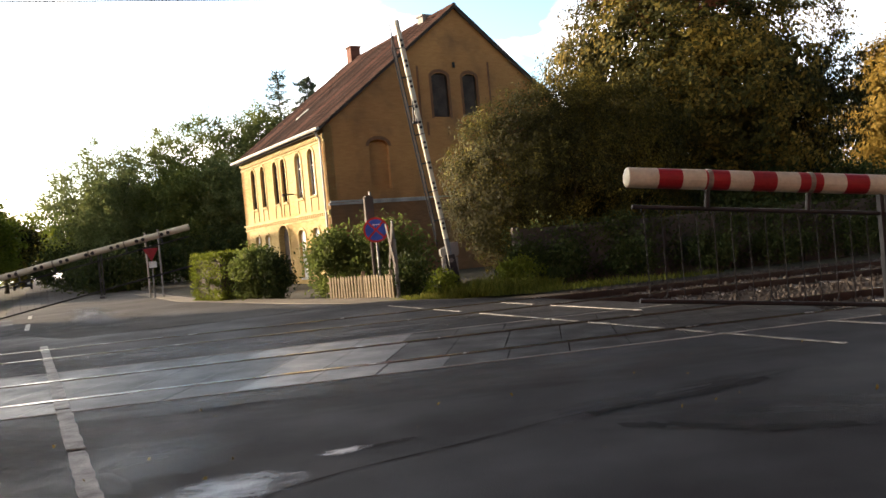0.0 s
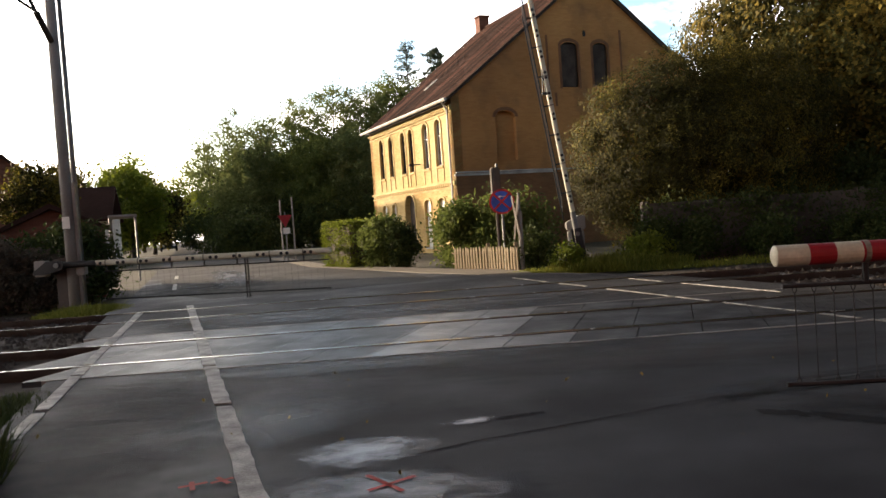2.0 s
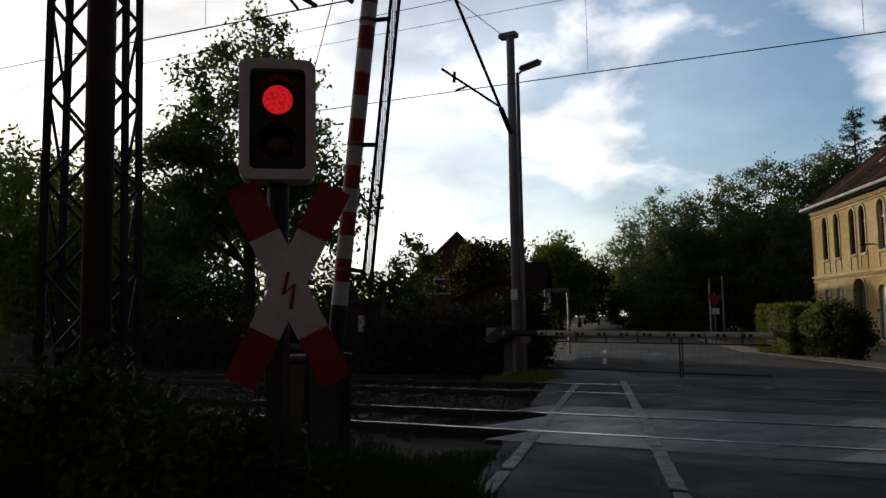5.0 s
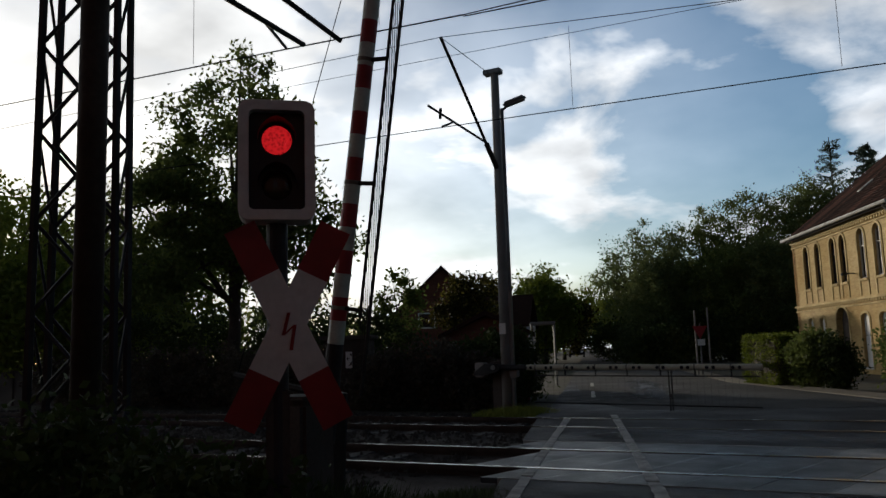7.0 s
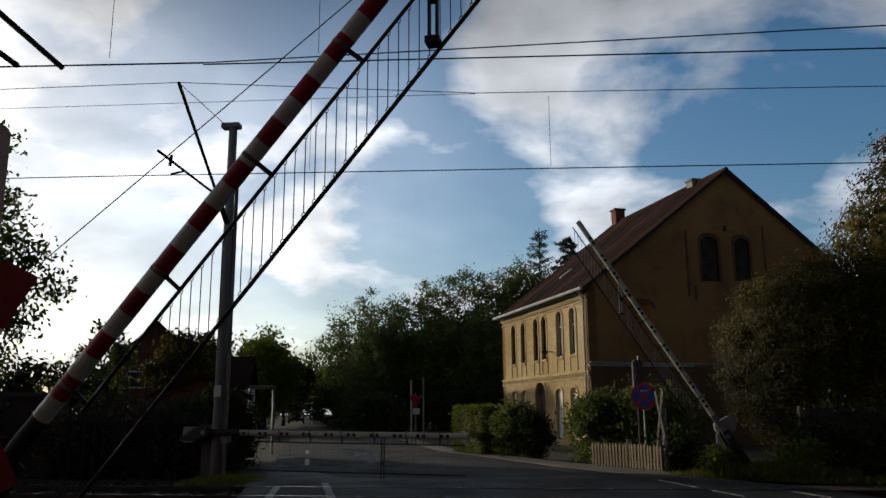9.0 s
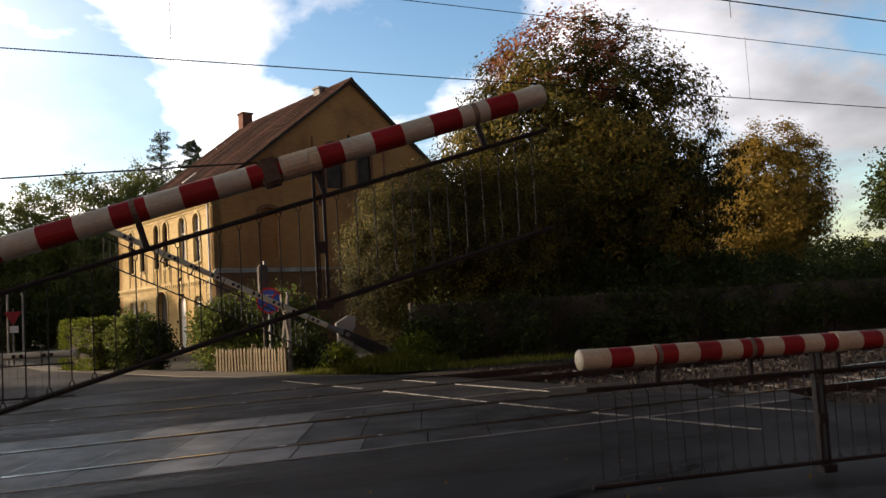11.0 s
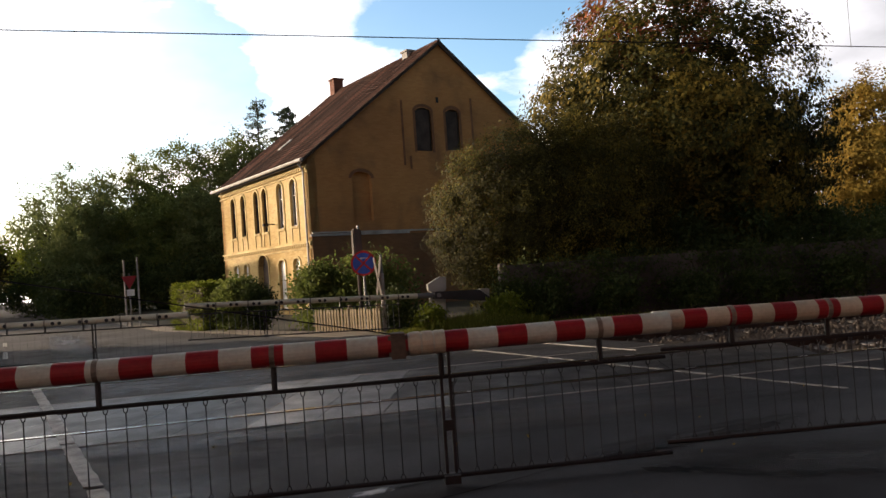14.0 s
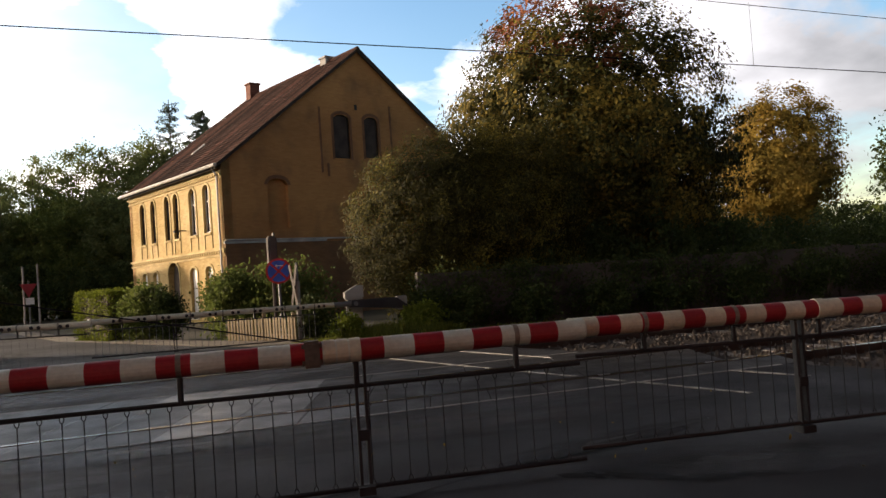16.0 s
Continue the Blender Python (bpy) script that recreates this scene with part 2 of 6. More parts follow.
def soft_mat(name, colour, rough, cover=0.8, grain=3.0):
    """Thin wear or painted sheen on a surface that fades out raggedly towards the rim of a unit disc."""
    m = bpy.data.materials.new(name)
    m.use_nodes = True
    n, l = m.node_tree.nodes, m.node_tree.links
    b, out = n["Principled BSDF"], n["Material Output"]
    b.inputs["Roughness"].default_value, b.inputs["Specular IOR Level"].default_value = rough, 0.3
    tc = n.new("ShaderNodeTexCoord")
    ln = n.new("ShaderNodeVectorMath"); ln.operation = "LENGTH"
    l.new(tc.outputs["Object"], ln.inputs[0])
    no = n.new("ShaderNodeTexNoise"); no.inputs["Scale"].default_value = grain; no.inputs["Detail"].default_value = 8
    l.new(tc.outputs["Object"], no.inputs["Vector"])
    fi = n.new("ShaderNodeTexNoise"); fi.inputs["Scale"].default_value = 40; fi.inputs["Detail"].default_value = 4
    l.new(tc.outputs["Object"], fi.inputs["Vector"])
    mu = n.new("ShaderNodeMath"); mu.operation = "MULTIPLY_ADD"; mu.inputs[1].default_value = 1.3
    l.new(no.outputs["Fac"], mu.inputs[0]); l.new(ln.outputs["Value"], mu.inputs[2])
    mr = n.new("ShaderNodeMapRange")
    mr.inputs["From Min"].default_value, mr.inputs["From Max"].default_value = 0.75, 1.45
    mr.inputs["To Min"].default_value, mr.inputs["To Max"].default_value = cover, 0.0
    l.new(mu.outputs[0], mr.inputs["Value"])
    hv = n.new("ShaderNodeHueSaturation"); hv.inputs["Color"].default_value = (*colour, 1)
    hr = n.new("ShaderNodeMapRange"); hr.inputs["To Min"].default_value, hr.inputs["To Max"].default_value = 0.4, 1.6
    l.new(fi.outputs["Fac"], hr.inputs["Value"]); l.new(hr.outputs[0], hv.inputs["Value"]); l.new(hv.outputs[0], b.inputs["Base Color"])
    tr = n.new("ShaderNodeBsdfTransparent")
    mix = n.new("ShaderNodeMixShader")
    l.new(mr.outputs[0], mix.inputs[0]); l.new(tr.outputs[0], mix.inputs[1]); l.new(b.outputs[0], mix.inputs[2])
    l.new(mix.outputs[0], out.inputs[0])
    return m


def glow_mat(name, colour, strength):
    m = bpy.data.materials.new(name)
    m.use_nodes = True
    n, l = m.node_tree.nodes, m.node_tree.links
    b = n["Principled BSDF"]
    tc = n.new("ShaderNodeTexCoord")
    v = n.new("ShaderNodeTexVoronoi"); v.inputs["Scale"].default_value = 70
    l.new(tc.outputs["Object"], v.inputs["Vector"])
    mr = n.new("ShaderNodeMapRange"); mr.inputs["From Max"].default_value = 0.6
    mr.inputs["To Min"].default_value, mr.inputs["To Max"].default_value = strength * 0.25, strength * 2.0
    l.new(v.outputs["Distance"], mr.inputs["Value"]); l.new(mr.outputs[0], b.inputs["Emission Strength"])
    b.inputs["Base Color"].default_value, b.inputs["Emission Color"].default_value = (*colour, 1), (*colour, 1)
    return m


ASPHALT = mat("asphalt", (0.033, 0.034, 0.039), 0.6, 0.5, 120, 0.7, 0.6, second=(0.018, 0.0185, 0.022), spec=0.22, wet=(0.52, 0.85))
ASPHALT_OLD = mat("asphalt_worn", (0.054, 0.053, 0.053), 0.85, 0.25, 140, 0.5, 0.35, second=(0.038, 0.038, 0.038), spec=0.25)
TAR = mat("tar_joint", (0.014, 0.014, 0.016), 0.85, 0.2, 60, 3, 0.2, spec=0.15)
PANEL = mat("crossing_panel", (0.036, 0.039, 0.045), 0.36, 0.3, 90, 2.2, 0.25, second=(0.024, 0.026, 0.030), wet=(0.28, 0.5), spec=0.6)
# darker copy for the right: the missing sky sheen is put into its colour
PANEL_DULL = mat("panel_without_sheen", (0.026, 0.025, 0.026), 0.6, 0.3, 90, 2.2, 0.3, second=(0.017, 0.016, 0.017), wet=(0.45, 0.75), spec=0.3)
EDGE = mat("pale_edge_beam", (0.34, 0.33, 0.31), 0.75, 0.3, 40, 3, 0.3, second=(0.2, 0.19, 0.18))
MARKING = mat("worn_road_paint", (0.48, 0.47, 0.44), 0.7, 0.35, 70, 6, 0.3, second=(0.20, 0.195, 0.185))
MARKING_FAINT = mat("faded_road_paint", (0.34, 0.33, 0.31), 0.75, 0.35, 70, 5, 0.3, second=(0.09, 0.088, 0.085))
# pale bluish colour stands in for the sky's sheen on wet asphalt
SOFT_PALE = soft_mat("painted_wet_sheen", (0.36, 0.38, 0.41), 0.35, 0.95)
SOFT_GREY = soft_mat("worn_aggregate", (0.072, 0.071, 0.072), 0.8, 0.6, 5.0)
SOFT_DARK = soft_mat("oil_and_tar_stain", (0.012, 0.012, 0.014), 0.5, 0.75)
RED_SPRAY = mat("red_survey_spray", (0.55, 0.06, 0.05), 0.7, 0.25, 90, 9, 0.1)
RAIL = mat("rail_steel", (0.62, 0.60, 0.57), 0.2, 0.1, 40, 3, 0.05, metal=1.0)
RAIL_WEB = mat("rusty_rail", (0.05, 0.032, 0.024), 0.8, 0.3, 50, 3, 0.3)
BALLAST = mat("ballast_stone", (0.07, 0.058, 0.05), 0.9, 0.4, 25, 2, 0.3, second=(0.042, 0.034, 0.029), spec=0.2)
SLEEPER = mat("sleeper_concrete", (0.16, 0.15, 0.14), 0.85, 0.3, 40, 3, 0.3)
SOIL = mat("dark_soil", (0.055, 0.048, 0.034), 0.95, 0.35, 30, 0.8, 0.5, second=(0.045, 0.052, 0.025))
PAVE = mat("pale_gravel_path", (0.24, 0.21, 0.17), 0.9, 0.25, 60, 0.9, 0.4, second=(0.17, 0.15, 0.12))
GRASS = leaf_mat("grass_blades", (0.07, 0.09, 0.018), (0.17, 0.19, 0.035), (0.30, 0.29, 0.06), 0.5)
DARK_BRICK = brick_mat("dirty_shaded_brick", (0.27, 0.135, 0.06), (0.19, 0.10, 0.05), (0.9, 0.88, 0.85), (0.12, 0.07, 0.04), (0.8, 0.76, 0.72))
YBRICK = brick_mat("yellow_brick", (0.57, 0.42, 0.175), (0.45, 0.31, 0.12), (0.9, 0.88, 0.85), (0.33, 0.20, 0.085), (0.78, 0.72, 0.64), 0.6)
# browner copy of the yellow brick, with the gable side's shade in its colour
YBRICK_SHADED = brick_mat("yellow_brick_shaded", (0.52, 0.255, 0.088), (0.37, 0.18, 0.07), (0.95, 0.94, 0.92), (0.19, 0.098, 0.05), (0.88, 0.84, 0.80), 0.8)
ARCH_BRICK = mat("dark_arch_brick", (0.23, 0.108, 0.052), 0.9, 0.3, 30, 1.5, 0.3, second=(0.15, 0.075, 0.042))
TRIM_BRICK = mat("brick_relief", (0.58, 0.435, 0.19), 0.85, 0.25, 30, 1.2, 0.3)
RBRICK = brick_mat("red_brick", (0.20, 0.075, 0.045), (0.15, 0.055, 0.04), (0.85, 0.85, 0.85), (0.10, 0.05, 0.035))


def tile_mat(name, colour, second):
    """Clay tiles that differ one from another, with lichen and soot over them."""
    m = mat(name, colour, 0.9, 0.35, 16, 0.7, 0.4, second=second, spec=0.12)
    n, l = m.node_tree.nodes, m.node_tree.links
    base = n["Principled BSDF"].inputs["Base Color"]
    src = base.links[0].from_socket
    geo = n.new("ShaderNodeNewGeometry")
    ramp = n.new("ShaderNodeValToRGB")
    e = ramp.color_ramp.elements
    e[0].color, e[1].color = (0.45, 0.45, 0.47, 1), (1.75, 1.5, 1.35, 1)
    mid = e.new(0.5); mid.color = (0.95, 0.92, 0.9, 1)
    l.new(geo.outputs["Random Per Island"], ramp.inputs[0])
    mul = n.new("ShaderNodeMix"); mul.data_type, mul.blend_type = "RGBA", "MULTIPLY"
    mul.inputs["Factor"].default_value = 1.0
    l.new(src, mul.inputs["A"]); l.new(ramp.outputs[0], mul.inputs["B"])
    l.new(mul.outputs["Result"], base)
    return m


ROOF = tile_mat("old_clay_tile", (0.064, 0.031, 0.024), (0.040, 0.022, 0.018))
WOOD_DARK = mat("dark_timber", (0.05, 0.035, 0.025), 0.8, 0.3, 20, 2, 0.3)
WHITE_PAINT = mat("white_paint", (0.72, 0.71, 0.68), 0.55, 0.1, 30, 2, 0.1, second=(0.58, 0.57, 0.53))
GUTTER = mat("pale_gutter", (0.55, 0.54, 0.50), 0.5, 0.15, 20, 2, 0.1)
GLASS = mat("window_glass", (0.02, 0.022, 0.025), 0.08, 0.1, 3, 1, 0.0, spec=0.6)
DULL_BOARD = mat("boarded_window", (0.075, 0.055, 0.045), 0.8, 0.25, 15, 2, 0.2)
CONCRETE = mat("weathered_concrete", (0.30, 0.285, 0.265), 0.85, 0.2, 45, 1.2, 0.3, second=(0.19, 0.18, 0.165))
# concrete darkened in colour for the shade under bush and trees
WALL_CONC = mat("darkened_concrete", (0.085, 0.07, 0.06), 0.9, 0.25, 40, 0.8, 0.3, second=(0.045, 0.038, 0.033))
STEEL = mat("galvanised_steel", (0.20, 0.205, 0.205), 0.5, 0.2, 35, 3, 0.1, metal=0.6)
DARK_STEEL = mat("dark_lattice_steel", (0.035, 0.035, 0.037), 0.6, 0.25, 30, 2, 0.1, metal=0.3)
BLACK = mat("black_plastic", (0.012, 0.012, 0.013), 0.5, 0.1, 30, 3, 0.05)
BOOM_RED = mat("boom_red", (0.32, 0.018, 0.024), 0.45, 0.18, 40, 4, 0.06, second=(0.24, 0.016, 0.02))
BOOM_WHITE = mat("boom_white", (0.54, 0.61, 0.54), 0.45, 0.14, 40, 4, 0.06, second=(0.46, 0.47, 0.40))
BOOM_CREAM = mat("boom_cream", (0.59, 0.56, 0.43), 0.5, 0.16, 40, 4, 0.06, second=(0.44, 0.41, 0.31))
STRAP = mat("dulled_strap", (0.26, 0.235, 0.19), 0.6, 0.3, 40, 6, 0.1, metal=0.3, second=(0.13, 0.115, 0.095))
CLAMP = mat("dirty_clamp", (0.11, 0.085, 0.065), 0.8, 0.3, 40, 6, 0.2, second=(0.06, 0.05, 0.042))
SIGN_RED = mat("sign_red", (0.30, 0.014, 0.02), 0.4, 0.1, 30, 4, 0.02)
ROAD_RED = mat("road_sign_red", (0.55, 0.03, 0.035), 0.4, 0.1, 30, 4, 0.02)
SIGN_BLUE = mat("sign_blue", (0.03, 0.10, 0.45), 0.4, 0.1, 30, 4, 0.02)
SIGN_WHITE = mat("sign_white", (0.75, 0.74, 0.70), 0.45, 0.1, 30, 5, 0.03, second=(0.62, 0.60, 0.55))
LAMP_RED = glow_mat("lit_red_lens", (1.0, 0.02, 0.025), 0.58)
LENS_DARK = mat("unlit_lens", (0.03, 0.02, 0.008), 0.15, 0.1, 40, 4, 0.05)
PICKET = mat("weathered_picket", (0.27, 0.21, 0.125), 0.85, 0.3, 25, 3, 0.3, second=(0.16, 0.12, 0.075))
BARK = mat("bark", (0.075, 0.058, 0.043), 0.9, 0.35, 18, 2, 0.6)
WIRE = mat("dark_wire", (0.02, 0.02, 0.022), 0.5, 0.1, 30, 3, 0.0, metal=0.5)
CAR_PAINT = mat("dark_car_paint", (0.02, 0.028, 0.045), 0.3, 0.1, 20, 2, 0.0, metal=0.3)
L_GREEN = leaf_mat("leaf_green", (0.075, 0.105, 0.028), (0.12, 0.155, 0.042), (0.185, 0.21, 0.06), 0.5)
L_DARK = leaf_mat("leaf_dark_green", (0.026, 0.042, 0.013), (0.048, 0.068, 0.02), (0.085, 0.105, 0.03), 0.3)
L_BRUSH = leaf_mat("dry_brush", (0.05, 0.043, 0.033), (0.085, 0.07, 0.052), (0.13, 0.11, 0.08), 0.25)
# leaf green lightened to put haze over the roadside trees
L_FAR = leaf_mat("leaf_hazed_green", (0.085, 0.115, 0.045), (0.14, 0.175, 0.065), (0.20, 0.225, 0.085), 0.45)
# dark ends drop near black to put crown shade into the leaf colour
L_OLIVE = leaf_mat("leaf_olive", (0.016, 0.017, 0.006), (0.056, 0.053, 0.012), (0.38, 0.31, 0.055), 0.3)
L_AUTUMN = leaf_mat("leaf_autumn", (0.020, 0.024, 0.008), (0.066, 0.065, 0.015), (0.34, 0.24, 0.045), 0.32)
L_RED = leaf_mat("leaf_red", (0.16, 0.07, 0.03), (0.30, 0.10, 0.045), (0.40, 0.15, 0.06), 0.15)
L_YELLOW = leaf_mat("leaf_yellow", (0.12, 0.095, 0.022), (0.26, 0.175, 0.035), (0.40, 0.26, 0.06), 0.35)
L_LIME = leaf_mat("leaf_lime", (0.09, 0.12, 0.015), (0.15, 0.19, 0.025), (0.24, 0.27, 0.045), 0.4)
NEEDLE = leaf_mat("needles", (0.045, 0.07, 0.05), (0.07, 0.10, 0.068), (0.10, 0.13, 0.085), 0.35)


# ---- small builders ----
def mesh_of(bm, name, material, smooth=False):
    me = bpy.data.meshes.new(name)
    bm.normal_update()
    bm.to_mesh(me)
    bm.free()
    me.materials.append(material)
    if smooth:
        for p in me.polygons:
            p.use_smooth = True
    return me


def part(name, bm, material=None, parent=None, label="", smooth=False):
    ob = new(name, mesh_of(bm, name, material, smooth) if isinstance(bm, bmesh.types.BMesh) else bm)
    if parent:
        ob.parent = parent
    if label:
        ob["label"] = label
    return ob


def thing(name, m, label, category, group="", kind=""):
    ob = new(name)
    ob.empty_display_size = 0.2
    ob.matrix_basis = m
    return tagged(ob, label, category, group, kind)


def B():
    return bmesh.new()


def box(bm, lo, hi, bevel=0.0):
    v = [bm.verts.new((x, y, z)) for x in (lo[0], hi[0]) for y in (lo[1], hi[1]) for z in (lo[2], hi[2])]
    f = [bm.faces.new([v[i] for i in q]) for q in ((0, 1, 3, 2), (4, 6, 7, 5), (0, 4, 5, 1), (2, 3, 7, 6), (0, 2, 6, 4), (1, 5, 7, 3))]
    if bevel:
        bmesh.ops.bevel(bm, geom=list({e for g in f for e in g.edges}), offset=bevel, segments=2, affect="EDGES", clamp_overlap=True)
    return bm


def rod(bm, p, q, r, r2=None, seg=8, caps=True):
    p, q = Vector(p), Vector(q)
    r2 = r if r2 is None else r2
    d = (q - p).normalized()
    a = d.orthogonal().normalized()
    b = d.cross(a)
    rings = []
    for c, rr in ((p, r), (q, r2)):
        rings.append([bm.verts.new(c + rr * (math.cos(2 * math.pi * k / seg) * a + math.sin(2 * math.pi * k / seg) * b)) for k in range(seg)])
    for k in range(seg):
        bm.faces.new((rings[0][k], rings[0][(k + 1) % seg], rings[1][(k + 1) % seg], rings[1][k]))
    if caps:
        bm.faces.new(rings[0][::-1])
        bm.faces.new(rings[1])
    return bm


def prism(bm, pts, z0, z1):
    """A flat polygon in x, y, raised from z0 to z1."""
    lo = [bm.verts.new((x, y, z0)) for x, y in pts]
    hi = [bm.verts.new((x, y, z1)) for x, y in pts]
    bm.faces.new(hi)
    bm.faces.new(lo[::-1])
    k = len(pts)
    for i in range(k):
        bm.faces.new((lo[i], lo[(i + 1) % k], hi[(i + 1) % k], hi[i]))
    bmesh.ops.recalc_face_normals(bm, faces=bm.faces[:])
    return bm


def plate(bm, pts, y0, y1):
    """A flat polygon in x, z, thick from y0 to y1."""
    a = [bm.verts.new((x, y0, z)) for x, z in pts]
    b = [bm.verts.new((x, y1, z)) for x, z in pts]
    bm.faces.new(a)
    bm.faces.new(b[::-1])
    k = len(pts)
    for i in range(k):
        bm.faces.new((a[i], b[i], b[(i + 1) % k], a[(i + 1) % k]))
    bmesh.ops.recalc_face_normals(bm, faces=bm.faces[:])
    return bm


def round_rect(w, h, r, seg=5):
    pts = []
    for cx, cz, a0 in ((w / 2 - r, h / 2 - r, 0), (-w / 2 + r, h / 2 - r, 90), (-w / 2 + r, -h / 2 + r, 180), (w / 2 - r, -h / 2 + r, 270)):
        for k in range(seg + 1):
            a = radians(a0 + 90 * k / seg)
            pts.append((cx + r * math.cos(a), cz + r * math.sin(a)))
    return pts


def circle(r, seg=28, a0=0.0, a1=360.0):
    return [(r * math.cos(radians(a0 + (a1 - a0) * k / seg)), r * math.sin(radians(a0 + (a1 - a0) * k / seg))) for k in range(seg + (0 if a1 - a0 >= 360 else 1))]


# ---- leaves ----
def leaf_cloud(name, centres, spread, count, size, material, seed, droop=0.0, slim=0.55, heart=None):
    """Many small four-cornered leaves, gathered round the centres; returns the mesh."""
    rng = np.random.default_rng(seed)
    c = np.asarray(centres, dtype=float)
    pick = rng.integers(0, len(c), count)
    sp = np.broadcast_to(np.asarray(spread, dtype=float), (len(c),))[pick]
    p = c[pick] + rng.normal(0, 1, (count, 3)) * sp[:, None] * np.array([1, 1, 0.8])
    ax = rng.normal(0, 1, (count, 3)); ax[:, 2] -= droop
    ax /= np.linalg.norm(ax, axis=1, keepdims=True)
    nb = np.cross(ax, rng.normal(0, 1, (count, 3)))
    nb /= np.linalg.norm(nb, axis=1, keepdims=True) + 1e-9
    if heart is not None:
        # leaves of a dense crown spread themselves over its outside
        out = (p - np.asarray(heart)) / np.array([1, 1, 1.1])
        out /= np.linalg.norm(out, axis=1, keepdims=True) + 1e-9
        out += rng.normal(0, 0.34, (count, 3))
        ax = np.cross(out, rng.normal(0, 1, (count, 3))); ax /= np.linalg.norm(ax, axis=1, keepdims=True) + 1e-9
        nb = np.cross(out, ax); nb /= np.linalg.norm(nb, axis=1, keepdims=True) + 1e-9
    s = (size * rng.uniform(0.6, 1.35, count))[:, None]
    v = np.stack([p - ax * s * 0.5, p + nb * s * 0.5 * slim, p + ax * s * 0.5, p - nb * s * 0.5 * slim], 1).reshape(-1, 3)
    me = bpy.data.meshes.new(name)
    me.vertices.add(len(v)); me.vertices.foreach_set("co", v.ravel())
    me.loops.add(4 * count); me.loops.foreach_set("vertex_index", np.arange(4 * count))
    me.polygons.add(count); me.polygons.foreach_set("loop_start", np.arange(0, 4 * count, 4))
    me.update(calc_edges=True)
    me.materials.append(material)
    return me


def clump_centres(blobs, number, seed, shell=0.55, even=False):
    """Clump centres in a set of ellipsoids (x, y, z, rx, ry, rz), thicker towards their outside."""
    rng = np.random.default_rng(seed)
    vol = np.array([b[3] * b[4] * b[5] for b in blobs])
    out = []
    for k in rng.choice(len(blobs), number, p=vol / vol.sum()):
        d = rng.normal(0, 1, 3); d /= np.linalg.norm(d)
        r = shell + (1 - shell) * rng.random() if rng.random() < 0.75 else rng.random() ** 0.4
        r *= rng.uniform(0.95, 1.04) if even else rng.uniform(0.86, 1.1)
        b = blobs[k]
        out.append((b[0] + d[0] * r * b[3], b[1] + d[1] * r * b[4], b[2] + d[2] * r * b[5]))
    return np.array(out)


def tree(name, x, y, trunk_h, trunk_r, blobs, clumps, leaves, size, material, label, seed, spread=0.35, limbs=14, category="tree", group="", heart=None):
    """blobs are relative to the foot of the trunk."""
    t = thing(name, pose(x, y, 0), label, category, group)
    rng = np.random.default_rng(seed)
    c = clump_centres(blobs, clumps, seed, 0.72 if heart else 0.55, bool(heart))
    c[:, 2] = np.maximum(c[:, 2], 0.25)
    top = Vector((rng.normal(0, 0.15), rng.normal(0, 0.15), trunk_h))
    bm = B()
    prev, pr = Vector((0, 0, -0.1)), trunk_r * 1.25
    for k in range(1, 6):
        f = k / 5
        q = Vector((0, 0, 0)).lerp(top, f) + Vector((rng.normal(0, 0.05), rng.normal(0, 0.05), 0))
        r = trunk_r * (1 - 0.6 * f)
        rod(bm, prev, q, pr, r, 9, False)
        prev, pr = q, r
    part("trunk", bm, BARK, t, smooth=True)
    order = np.argsort(-np.linalg.norm(c - np.array([0, 0, trunk_h * 0.6]), axis=1))
    step = max(1, len(order) // limbs)
    for k in range(limbs):
        e = Vector(c[order[min(k * step, len(order) - 1)]])
        s = Vector((0, 0, 0)).lerp(top, float(rng.uniform(0.35, 1.0)))
        mid = s.lerp(e, 0.5) + Vector((0, 0, 0.12 * (e - s).length))
        bm = B()
        rod(bm, s, mid, trunk_r * 0.42, trunk_r * 0.22, 6, False)
        rod(bm, mid, e, trunk_r * 0.22, 0.015, 6, False)
        part("limb", bm, BARK, t, smooth=True)
    part("crown", leaf_cloud("crown", c, spread * rng.uniform(0.6, 1.3, len(c)), leaves, size, material, seed + 1, heart=heart), None, t)
    return t


def bush(name, x, y, blobs, clumps, leaves, size, material, label, seed, spread=0.22, category="bush", group="", slim=0.55, droop=0.0, heart=None):
    t = thing(name, pose(x, y, 0), label, category, group)
    c = clump_centres(blobs, clumps, seed, 0.75 if heart else 0.6, bool(heart))
    c[:, 2] = np.maximum(c[:, 2], 0.06)
    rng = np.random.default_rng(seed)
    for k in range(6):
        e = Vector(c[rng.integers(0, len(c))])
        part("stem", rod(B(), (e.x * 0.2, e.y * 0.2, -0.05), e, 0.03, 0.008, 6, False), BARK, t)
    part("foliage", leaf_cloud("foliage", c, spread, leaves, size, material, seed + 1, droop, slim, heart), None, t)
    return t


